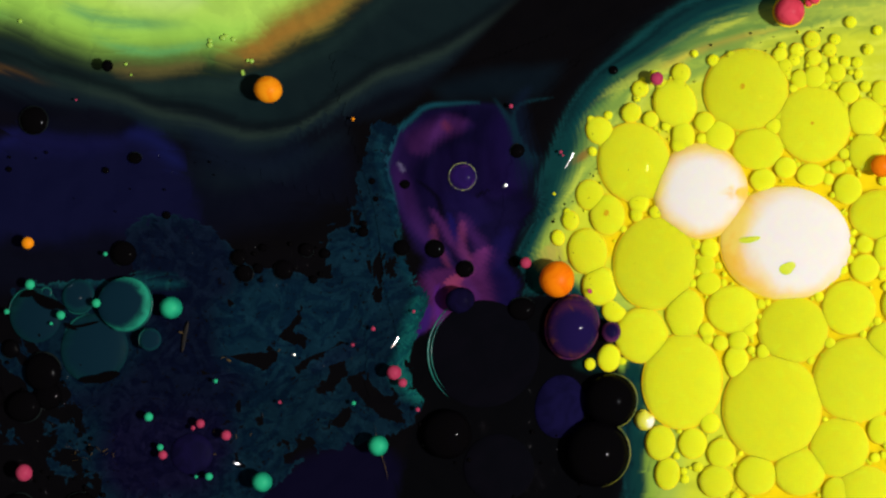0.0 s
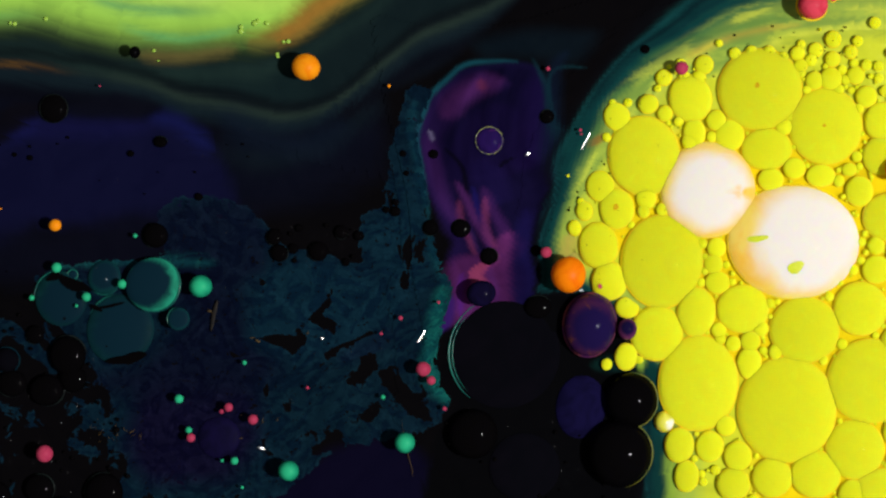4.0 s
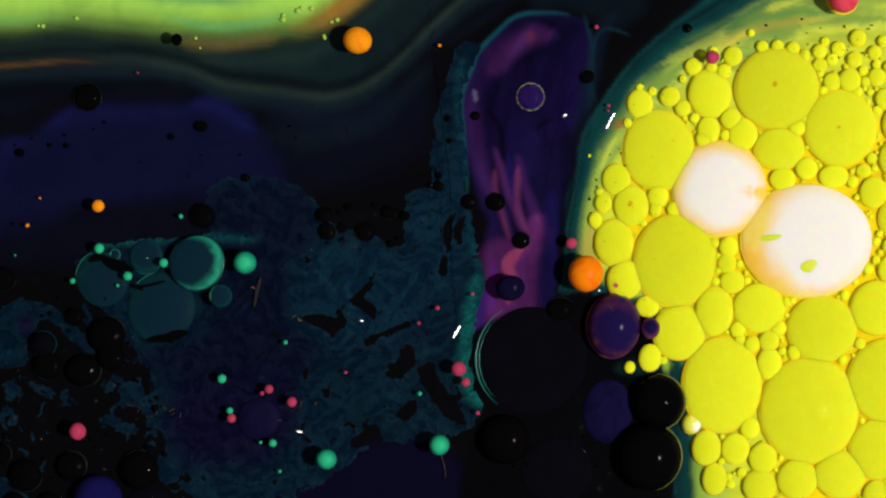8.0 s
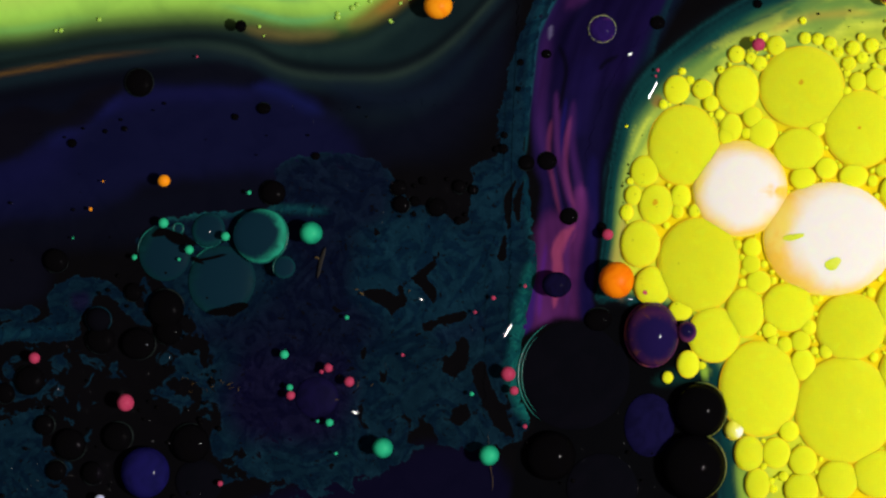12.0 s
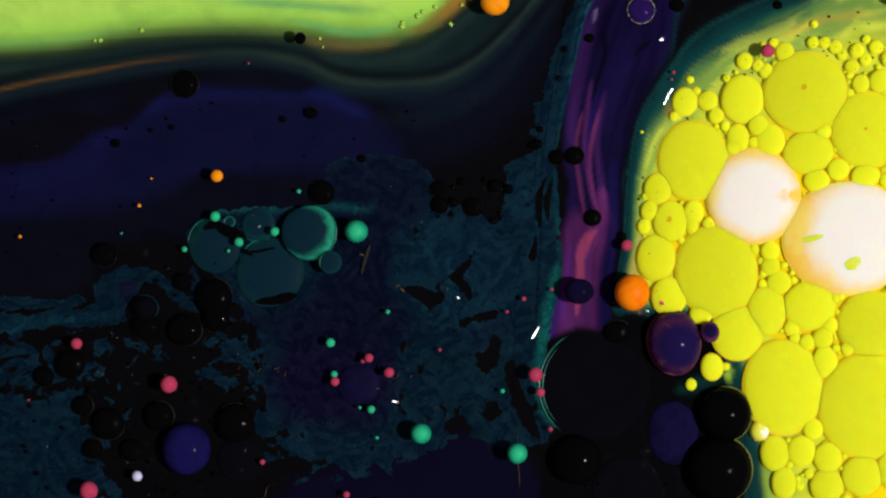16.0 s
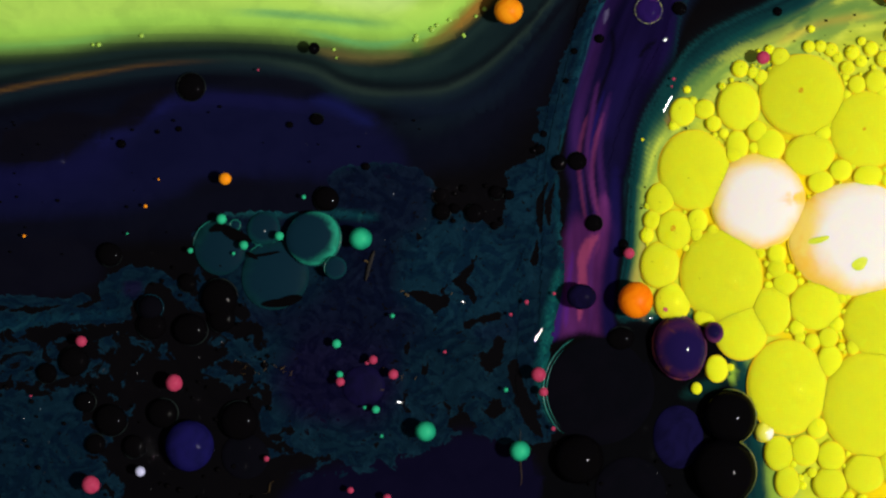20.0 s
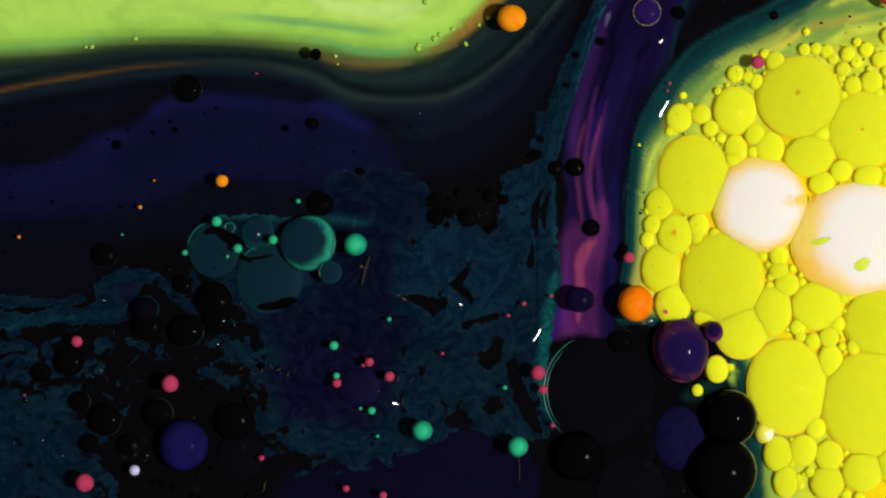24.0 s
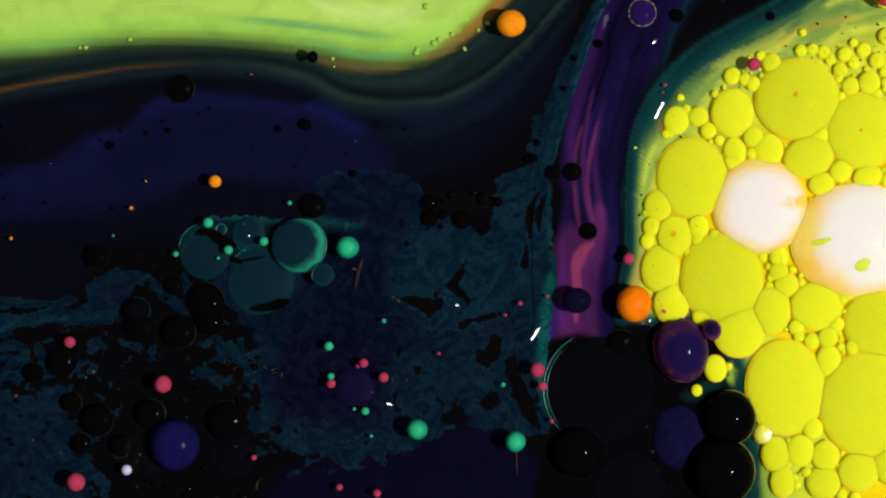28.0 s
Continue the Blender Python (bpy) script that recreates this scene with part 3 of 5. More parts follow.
    p.pool([(480, 400), (590, 430), (600, 520), (640, 580), (600, 640), (420, 640), (300, 600), (400, 560), (480, 480)], (9, 13, 30), 70, 0.9, skin=True)
    p.pool([(610, 430), (660, 400), (720, 396), (780, 420), (830, 450), (860, 500), (800, 560), (700, 590), (640, 570), (600, 520)], (10, 33, 46), 50, 0.9, skin=True)
    p.pool([(640, 640), (760, 600), (860, 620), (880, 700), (800, 770), (680, 760)], (8, 26, 37), 50, 0.85, skin=True)
    p.pool([(800, 330), (850, 290), (890, 180), (896, 320), (880, 470), (820, 420)], (10, 33, 46), 40, 0.8, skin=True)
    p.stroke([(250, 402), (330, 388), (420, 386), (500, 386), (540, 388)], 11, (20, 84, 84), 16, 0.5, skin=True)
    p.stroke([(912, 470), (902, 530), (890, 600), (884, 660), (900, 715), (922, 744)], 22, (15, 80, 76), 26, 0.9, skin=True, wild=0.2)
    p.stroke([(900, 330), (908, 400), (922, 480)], 14, (14, 56, 64), 14, 0.6, skin=True, wild=0.2)
    p.stroke([(926, 20), (908, 76), (902, 140), (898, 260)], 12, (14, 50, 62), 12, 0.6, skin=True, wild=0.2)
    p.stroke([(830, 560), (800, 590), (740, 600)], 30, (11, 22, 40), 30, 0.6, skin=True)
    p.cover = p.cover - 0.14 * step(y, 540, 640) * step(p.cover, 0.55, 0.7)
    p.tear([(240, 530), (320, 600), (340, 700), (330, 800), (300, 900), (120, 920), (80, 800), (120, 720), (160, 650), (190, 590)], 46, -1)
    p.tear([(215, 556), (240, 592), (282, 588), (292, 640), (330, 690), (352, 720), (355, 800), (300, 900), (120, 920), (96, 800), (110, 720), (205, 694), (190, 660), (120, 628), (112, 600)], 18, -1)
    p.tear([(0, 622), (120, 628), (205, 690), (110, 720), (60, 690), (-60, 640)], 24, -1)
    # a lobe of skin curls round the black pool, with scraps below it
    p.tear([(-260, 570), (-60, 590), (0, 584), (41, 583), (61, 556), (60, 528), (88, 504), (135, 502), (172, 518), (198, 536), (236, 588), (222, 588), (200, 572), (180, 550), (156, 534), (139, 538), (127, 558), (111, 580), (116, 600), (102, 613), (61, 620), (0, 618), (-260, 640)], 18, 1, 0.9)
    p.tear([(-200, 540), (-20, 556), (20, 552), (41, 556), (45, 572), (0, 578), (-200, 570)], 18, 1, 0.9)
    for scrap in ([(66, 648), (88, 640), (84, 674), (66, 676)], [(120, 646), (160, 650), (178, 664), (204, 682), (180, 684), (158, 670), (122, 658)],
                  [(262, 656), (300, 648), (340, 668), (366, 690), (386, 720), (350, 716), (310, 690), (266, 676)], [(-60, 676), (20, 684), (74, 684), (76, 706), (26, 722), (-60, 724)],
                  [(224, 508), (236, 530), (238, 566), (222, 556)], [(40, 838), (96, 836), (92, 860), (50, 890), (20, 880)], [(244, 696), (290, 712), (320, 728), (290, 736), (246, 716)],
                  [(366, 760), (420, 776), (495, 800), (500, 850), (440, 862), (380, 830), (340, 800)], [(-60, 742), (30, 738), (60, 756), (30, 776), (-60, 790)], [(270, 588), (300, 600), (330, 596), (300, 612), (276, 606)]):
        p.tear(scrap, 40, 1, 0.6)
    p.tear([(-120, 630), (60, 634), (120, 650), (140, 740), (80, 840), (-120, 880)], 60, 1, 0.38)
    p.tear([(240, 640), (300, 640), (400, 650), (430, 720), (330, 750), (250, 720)], 60, 1, 0.42)
    p.tear([(340, 790), (500, 800), (640, 830), (560, 880), (380, 890)], 60, 1, 0.42)
    p.pool([(100, 536), (124, 530), (128, 552), (112, 566), (98, 552)], (14, 13, 36), 12, 0.9, skin=True)
    p.pool([(-100, 590), (0, 598), (80, 592), (100, 600), (60, 612), (-100, 622)], (12, 42, 54), 12, 0.7, skin=True)
    # deep violet ink along the lower edge
    p.pool([(420, 900), (560, 850), (640, 835), (720, 795), (800, 790), (850, 810), (890, 880), (900, 1000), (420, 1000)], (10, 8, 28), 40)
    p.pool([(440, 830), (400, 700), (460, 620), (560, 660), (590, 740), (540, 800)], (12, 10, 32), 60, 0.8)
    # purple stream
    tongue = [(1021, -50), (957, 4), (938, 40), (919, 98), (910, 172), (908, 217), (917, 277), (931, 315), (934, 362), (928, 412), (926, 475), (914, 580), (1020, 580), (1034, 480), (1044, 400), (1052, 300), (1066, 260), (1090, 200), (1113, 140), (1132, 70), (1150, 10), (1152, -30), (1120, -52), (1078, -58)]
    p.pool(tongue, (15, 11, 41), 10, wild=0.1)
    p.tear(tongue, 3, -1)
    p.stroke([(1100, -14), (1055, -24), (1004, -4), (960, 40), (932, 84), (926, 150), (924, 230), (930, 300)], 40, (32, 18, 62), 22, 0.9, wild=0.3)
    p.stroke([(1090, -24), (1050, -20), (1004, 4), (964, 44)], 30, (76, 34, 92), 26, 0.75, wild=0.3)
    p.stroke([(1052, -28), (1052, -10)], 14, (108, 42, 72), 18, 0.6)
    p.pool([(940, 190), (962, 100), (1004, 40), (1056, 16), (1096, 30), (1100, 110), (1060, 170), (1000, 190)], (19, 12, 48), 18, 0.9, wild=0.3)
    p.stroke([(1140, -10), (1120, 40), (1090, 110), (1066, 170)], 40, (24, 14, 58), 40, 0.7, wild=0.3)
    p.stroke([(1010, 130), (1000, 200), (990, 260)], 50, (22, 15, 58), 40, 0.7, wild=0.3)
    p.stroke([(925, 210), (930, 300), (944, 350), (930, 420)], 26, (27, 16, 58), 18, 0.8, wild=0.3)
    p.stroke([(954, 190), (958, 236), (964, 290), (975, 335), (988, 385)], 12, (70, 31, 86), 12, 0.9, wild=0.2)
    p.stroke([(988, 205), (986, 262), (1000, 330), (1004, 380)], 14, (54, 25, 76), 14, 0.9, wild=0.2)
    p.stroke([(974, 200), (970, 262), (978, 330), (985, 380)], 8, (26, 20, 84), 6, 0.8, wild=0.2)
    p.stroke([(1004, 340), (1006, 400), (985, 440), (968, 490), (960, 560)], 42, (90, 36, 90), 22, 0.9, wild=0.3)
    p.pool([(922, 420), (946, 390), (996, 404), (1016, 460), (1006, 540), (990, 580), (918, 580), (920, 500)], (78, 31, 84), 30, 0.85, wild=0.3)
    p.stroke([(998, 404), (984, 432), (966, 456), (958, 500)], 14, (132, 52, 98), 8, 0.85, wild=0.2)
    p.stroke([(940, 440), (934, 500), (930, 560)], 8, (70, 26, 108), 8, 0.7, wild=0.2)
    p.stroke([(920, 500), (914, 560), (902, 590)], 14, (48, 24, 96), 10, 0.8, wild=0.2)
    p.stroke([(948, 236), (943, 284), (956, 344), (966, 390)], 10, (116, 48, 90), 8, 0.55, wild=0.12)
    p.stroke([(984, 230), (978, 270), (976, 314), (984, 357), (994, 378)], 10, (120, 50, 98), 8, 0.55, wild=0.12)
    p.stroke([(952, 300), (962, 350), (972, 392)], 6, (34, 22, 70), 6, 0.8, wild=0.12)
    p.stroke([(996, 410), (972, 428), (960, 452), (965, 480), (958, 542)], 18, (146, 60, 98), 9, 0.85, wild=0.12)
    p.stroke([(1004, 400), (982, 446), (984, 500), (978, 556)], 8, (78, 34, 92), 7, 0.8, wild=0.12)
    p.stroke([(934, 84), (927, 150), (926, 230), (938, 300)], 20, (56, 27, 82), 18, 0.7, wild=0.2)
    p.stroke([(1030, 290), (1028, 400), (1020, 480), (1012, 560)], 30, (20, 15, 60), 20, 0.9, wild=0.2)
    p.stroke([(1062, 260), (1048, 330), (1045, 420), (1040, 500)], 14, (8, 8, 20), 12, 0.95, wild=0.1)
    p.stroke([(952, 110), (968, 140), (970, 170), (962, 220)], 8, (9, 7, 20), 6, 0.9, wild=0.3)
    p.stroke([(1062, 128), (1040, 140), (1030, 152)], 7, (9, 7, 20), 6, 0.9, wild=0.3)
    p.stroke([(936, 76), (936, 98)], 7, (104, 96, 130), 6, 0.8, wild=0.0)
    p.stroke([(900, 290), (904, 190), (913, 98), (938, 36), (958, 2), (1021, -52), (1078, -60), (1126, -50)], 7, (18, 66, 78), 7, 0.9, wild=0.2)
    p.stroke([(1150, -44), (1150, 10), (1136, 66), (1116, 136), (1080, 240), (1056, 320), (1050, 420)], 9, (14, 44, 54), 10, 0.8, wild=0.4)
    p.stroke([(1212, 14), (1180, -10), (1158, 4), (1144, 50), (1122, 140)], 5, (16, 52, 60), 6, 0.8, wild=0.4)
    p.pool([(1060, -88), (1130, -98), (1200, -78), (1255, -52), (1236, -18), (1200, -2), (1168, -30), (1120, -56), (1070, -62)], (12, 26, 36), 40, 0.5, wild=1.0)
    p.stroke([(1205, -34), (1172, -8), (1148, 46), (1116, 120), (1080, 205)], 22, (13, 24, 42), 20, 0.6, wild=0.4)
    across = x - np.interp(-y, *curve([(-py, px) for px, py in STREAM], 8).T)
    body = step(inside(x, y, curve([*tongue, tongue[0]], 4)), 2, 16)
    veins = fbm(across * 2.6 + 40 * fbm(x, y, 120), y * 0.42, 70, 4)
    p.under *= (1 + body * np.clip(veins * 1.3, -0.3, 0.35))[:, None]
    p.under *= (1 - body * (0.1 + 0.16 * step(200 - y, 0, 140)))[:, None]
    # black oil between stream and yellow pool, then its teal and green fringes
    p.pool([(904, 590), (960, 560), (1020, 556), (1044, 520), (1060, 500), (1090, 520), (1190, 560), (1240, 650), (1266, 760), (1270, 900), (1270, 1000), (900, 1000), (890, 800), (920, 745), (898, 690)], (6, 6, 8), 14, wild=0.2)
    p.tear([(904, 590), (1044, 520), (1090, 500), (1266, 760), (1270, 1000), (900, 1000), (890, 800), (920, 745), (898, 690)], 12, -1)
    rim = [(1050, 520), (1056, 440), (1064, 350), (1083, 262), (1106, 200), (1160, 132), (1207, 92), (1257, 54), (1310, 22), (1380, -18), (1440, -52), (1500, -64), (1600, -72), (1700, -76)]
    g, a = line_gap(p.x + 10 * fbm(x, y, 60), p.y + 10 * fbm(x + 99, y, 60), curve(rim))
    east = inside(x, y, curve([*rim, (1900, -76), (1900, 1100), (1280, 1100), (1272, 900), (1262, 770), (1240, 640), (1190, 560), (1090, 520), (1046, 520)], 4))
    east = east / (0.42 + 0.42 * step(320 - y, 0, 160) + 0.56 * step(x, 1230, 1360) * step(180 - y, 0, 120) + 0.4 * step(y, 600, 700))
    east = east - 2 * step(y, 220, 290) * step(500 - y, 0, 60)
    p.cover = np.where(east > -34, -0.6, p.cover)
    upper = step(380 - y, 0, 160)
    flow = fbm(a * 900, east * 4, 90)
    wisp = fbm(a * 900 + 400, east * 7, 80, 4)
    deep = east
    east = east + 16 * upper * flow
    p.lay(np.exp(-((east + 34) / 10) ** 2) * 0.8, (9, 10, 14))
    p.lay(step(east, -32, -18), (11, 46, 48))
    p.lay(step(east, -12, 6), (13, 57, 56))
    fold = east + 9 * fbm(x, y, 70, 2)
    p.lay(np.exp(-((fold + 14) / 2.6) ** 2) * 0.7, (8, 22, 30))
    p.lay(np.exp(-((fold + 3) / 3.0) ** 2) * 0.5 * step(300 - y, 0, 200), (10, 36, 44))
    p.lay(np.exp(-((fold + 22) / 2.2) ** 2) * 0.5, (20, 66, 70))
    p.lay(step(east, 8, 24), (74, 108, 62))
    p.lay(np.exp(-((fold - 24) / 5.0) ** 2) * 0.5 * step(300 - y, 0, 200), (60, 104, 66))
    p.lay(step(east, 20, 50), (158, 180, 70))
    p.lay(np.exp(-((fold - 50) / 5.0) ** 2) * 0.35 * step(200 - y, 0, 100), (130, 160, 66))
    p.lay(step(east, 60, 110), (200, 207, 48))
    p.lay(step(wisp, 0.03, 0.16) * step(deep, 6, 40) * upper * 0.55, (212, 218, 74))
    p.lay(step(-wisp, 0.04, 0.15) * step(deep, 0, 30) * step(120 - deep, 0, 60) * upper * 0.5, (84, 128, 66))
    p.lay(step(wisp, 0.08, 0.2) * step(deep, -34, -20) * step(12 - deep, 0, 10) * upper * 0.3, (18, 72, 70))
    p.lay(step(east, 150, 230) * step(y, 170, 240), (232, 204, 16))
    p.stroke([(1080, 520), (1074, 470), (1084, 420), (1090, 390)], 14, (200, 150, 80), 22, 0.5)
    p.stroke([(1340, 62), (1380, 44), (1440, 30), (1520, 24)], 10, (214, 160, 60), 18, 0.4)
    p.stroke([(1270, 60), (1330, 30), (1420, 14), (1600, 4)], 10, (70, 120, 60), 18, 0.4)
    p.stroke([(1150, 180), (1144, 200)], 18, (150, 80, 40), 18, 0.6)
    p.stroke([(1140, 668), (1180, 660), (1230, 652), (1262, 690), (1262, 760)], 22, (12, 50, 46), 20, 0.7)
    p.stroke([(1236, 652), (1224, 650)], 26, (150, 186, 60), 20, 0.8)
    p.stroke([(1268, 780), (1276, 880), (1282, 1000)], 18, (14, 50, 48), 16, 0.9)
    p.stroke([(1288, 800), (1296, 880), (1300, 1000)], 18, (140, 170, 56), 18, 0.8)
    return p


# ---- the film, in rigid rafts that ride on the drift ----
POOLS = {}
for key, label, category in (("green_paint_pool", "pale green paint clouding out in soft waves under oil", "paint"),
                             ("blue_ink_pool", "dark blue ink veiled under clear oil", "ink"),
                             ("teal_paint_skin", "torn dark teal paint skin floating on black oil", "paint skin"),
                             ("violet_ink_pool", "blackish violet ink with torn teal scraps", "ink"),
                             ("purple_paint_stream", "purple and magenta paint drawn out in streaks", "paint"),
                             ("olive_paint_veil", "dark olive and teal veils of thinned paint", "paint"),
                                 ("lime_paint_shore", "soft lime shore where green paint thins out", "paint"),
                                 ("teal_paint_bend", "teal band of paint round the yellow pool", "paint"),
                                 ("purple_paint_head", "rounded head of a purple paint stream", "paint"),
                                 ("teal_paint_veil", "thin dark teal veil of paint under oil", "paint"),
                                 ("black_oil_pool", "black oil pool with drowned teal scraps", "oil"),
                                 ("yellow_paint_fringe", "teal and lime fringe of the yellow paint pool", "paint"),
                                 ("yellow_paint_pool", "amber yellow paint pool under the foam", "paint")):
    POOLS[key] = tagged(new(key), label, category, kind="stuff")

def drawn_out(x, y):
    """Where the liquid stretches most: the green wave, the purple stream, the rim of the yellow pool."""
    if y < 190 and x < 930:
        return True
    if 870 < x < 1075 + max(0, 330 - y) * 0.62 and y < 610:
        return True
    if 835 < x < 950 and 430 < y < 780:
        return True
    return y < 120 and x < 1560


WAVE = ((-420, 120), (-200, 108), (0, 92), (110, 78), (220, 70), (310, 66), (400, 80), (500, 104), (590, 108), (650, 96), (710, 56), (770, 10), (860, -72), (960, -140), (1060, -200))
BEND = ((1050, 600), (1056, 440), (1062, 350), (1078, 270), (1108, 180), (1168, 100), (1250, 40), (1350, 2), (1450, -18), (1700, -30))

FOOT = ((920, 470), (902, 530), (890, 600), (884, 660), (900, 715), (926, 750), (940, 790))
HEAD = ((904, 230), (914, 98), (957, 4), (1021, -50), (1078, -58), (1126, -46), (1152, 0), (1138, 60))


def grain(places):
    """The way the pigment is drawn out at each place: along the nearest of the five currents."""
    best, way = np.full(len(places), 1e9), np.zeros((len(places), 2))
    for line, pull in ((WAVE, 1.0), (STREAM, 0.8), (BEND, 0.9), (FOOT, 0.8), (HEAD, 0.55)):
        c = curve(line, 8)
        mid, d = (c[1:] + c[:-1]) / 2, c[1:] - c[:-1]
        gap = np.hypot(places[:, None, 0] - mid[None, :, 0], places[:, None, 1] - mid[None, :, 1])
        i = gap.argmin(1)
        g = gap.min(1) * pull
        closer = g < best
        best = np.where(closer, g, best)
        way = np.where(closer[:, None], d[i] / np.hypot(d[i, 0], d[i, 1])[:, None], way)
    return way


def in_stream(x, y, more=0):
    return 880 - more < x < 1078 + max(0, 330 - y) * 0.48 + more and -110 - more < y < 600 + more


BEND_LINE = curve(BEND, 8)


def in_bend(x, y, more=0):
    """Along the upper rim of the yellow pool."""
    gap = np.hypot(BEND_LINE[:, 0] - x, BEND_LINE[:, 1] - y).min()
    return y < 420 and x < 1500 and gap < 62 + more


def in_shear(x, y, more=0):
    """Where the stream slides past the rim of the pool, the rafts are smallest."""
    gap = np.hypot(BEND_LINE[:, 0] - x, BEND_LINE[:, 1] - y).min()
    return -30 - more < y < 300 + more and x < 1290 + more and gap < 50 + more


# spacing, half length, half width, cells along, cells across
COARSE, STRIP, FINE, SLIM, DOT = (40.0, 50.0, 50.0, 14, 14), (19.0, 27.0, 11.5, 6, 4), (9.5, 13.5, 6.0, 5, 4), (12.5, 17.5, 7.5, 5, 4), (6.8, 7.2, 7.2, 3, 3)


def raft_places(gap, low, wanted):
    gx = np.arange(-430, 1890, gap)
    gy = np.arange(-260, 1130, gap)
    out = []
    for j, y in enumerate(gy):
        for i, x in enumerate(gx):
            px = x + (gap / 2 if j % 2 else 0)
            if wanted(px, y):
                out.append((px, y, low + j * 0.02 + i % 8 * 0.0025))
    out = np.array(out)
    ways = drift(out[:, :2])
    near = ((ways[..., 0] > -60) & (ways[..., 0] < 1628) & (ways[..., 1] > -60) & (ways[..., 1] < 942)).any(1)
    return out[near]


def pool_of(x, y):
    if x > 1060 + max(0, 240 - y) * 0.5:
        if y > 140 and x > 1140:
            return "yellow_paint_pool"
        return "teal_paint_bend" if x < 1300 else "yellow_paint_fringe"
    if x > 880 and y < 590:
        return "purple_paint_stream" if y > 250 else "purple_paint_head"
    if y < 60:
        return "green_paint_pool" if y < 0 or x < 250 else "lime_paint_shore"
    if y < 190:
        return "olive_paint_veil" if x < 420 else "teal_paint_veil"
    if y < 330 and x < 840:
        return "blue_ink_pool"
    if y < 640 and x > 240:
        return "teal_paint_skin"
    return "black_oil_pool" if x > 880 or x < 330 else "violet_ink_pool"


def film_rafts(spec, low, wanted, pools, along):
    gap, long, wide, cells, rows = spec
    places = raft_places(gap, low, wanted)
    centres = places[:, :2]
    n = len(centres)
    lx, ly = [g.ravel() for g in np.meshgrid(np.linspace(-1, 1, cells + 1), np.linspace(-1, 1, rows + 1))]
    # rounded rafts
    squeeze = 0.45 + 0.55 * np.maximum(np.abs(lx), np.abs(ly)) / (np.hypot(lx, ly) + 1e-9)
    lx, ly = lx * squeeze * long, ly * squeeze * wide
    ways = grain(centres) if along else np.tile((1.0, 0.0), (n, 1))
    ex = ways[:, :1] * lx[None] - ways[:, 1:] * ly[None]
    ey = ways[:, 1:] * lx[None] + ways[:, :1] * ly[None]
    X = (centres[:, :1] + ex).ravel()
    Y = (centres[:, 1:] + ey).ravel()
    p = pigment(X, Y)
    m = len(lx)
    side = cells + 1
    quads = np.array([(j * side + i, (j + 1) * side + i, (j + 1) * side + i + 1, j * side + i + 1) for j in range(rows) for i in range(cells)])
    for i in range(n):
        x, y = centres[i]
        s = slice(i * m, (i + 1) * m)
        me = bpy.data.meshes.new("raft")
        co = np.stack([ex[i] * U, -ey[i] * U, np.zeros(m)], 1).astype(np.float32)
        me.vertices.add(m)
        me.vertices.foreach_set("co", co.ravel())
        me.loops.add(quads.size)
        me.loops.foreach_set("vertex_index", quads.ravel().astype(np.int32))
        me.polygons.add(len(quads))
        me.polygons.foreach_set("loop_start", np.arange(0, quads.size, 4, dtype=np.int32))
        me.update(calc_edges=True)
        under = me.attributes.new("under", "FLOAT_COLOR", "POINT")
        under.data.foreach_set("color", np.c_[p.under[s], np.ones(m)].astype(np.float32).ravel())
        skin = me.attributes.new("skin", "FLOAT_COLOR", "POINT")
        skin.data.foreach_set("color", np.c_[p.skin[s], p.cover[s]].astype(np.float32).ravel())
        rest = me.attributes.new("rest", "FLOAT_VECTOR", "POINT")
        rest.data.foreach_set("vector", np.c_[X[s] / 100, Y[s] / 100, np.zeros(m)].astype(np.float32).ravel())
        me.materials.append(FILM)
        me.shade_smooth()
        key = pool_of(x, y)
        ob = new("raft", me)
        ob.parent = pools[key]
        adrift(ob, x, y, places[i, 2], tuple(ways[i]) if along else True)


film_rafts(COARSE, -4.6, lambda x, y: True, POOLS, False)
film_rafts(STRIP, -3.4, lambda x, y: drawn_out(x, y) and not in_stream(x, y, -24) and not in_bend(x, y, -30), POOLS, True)
film_rafts(SLIM, -2.4, lambda x, y: in_bend(x, y) and not in_stream(x, y, -14) and not in_shear(x, y, -16), POOLS, True)
film_rafts(FINE, -1.7, lambda x, y: in_stream(x, y) and not in_shear(x, y, -12), POOLS, True)
film_rafts(DOT, -0.9, in_shear, POOLS, False)

# ---- yellow foam ----
FOAM = []
FOAM += [(1407, 155, 75, 72), (1513, 228, 65, 68), (1292, 160, 38, 43), (1198, 258, 64, 71), (1403, 264, 45, 37), (1340, 236, 26, 28), (1283, 226, 20, 25), (1274, 241, 14, 15), (1321, 207, 18, 18), (1311, 236, 10, 10), (1180, 164, 23, 25), (1228, 160, 18, 17), (1245, 184, 14, 14), (1204, 146, 8, 8), (1188, 133, 7, 7), (1157, 192, 8, 9), (1262, 203, 9, 9), (1258, 127, 7, 7), (1283, 101, 15, 15), (1311, 107, 11, 11)]
FOAM += [(1328, 115, 13, 13), (1353, 85, 17, 17), (1327, 72, 9, 9), (1308, 75, 5, 5), (1405, 71, 11, 11), (1429, 72, 11, 11), (1452, 79, 12, 12), (1468, 93, 10, 10), (1494, 87, 13, 13), (1508, 68, 8, 8), (1527, 82, 13, 13), (1512, 103, 11, 11), (1489, 113, 13, 12), (1487, 129, 7, 7), (1506, 144, 16, 16), (1538, 141, 20, 20), (1488, 161, 8, 8), (1549, 162, 10, 10), (1566, 143, 9, 9), (1436, 227, 15, 14)]
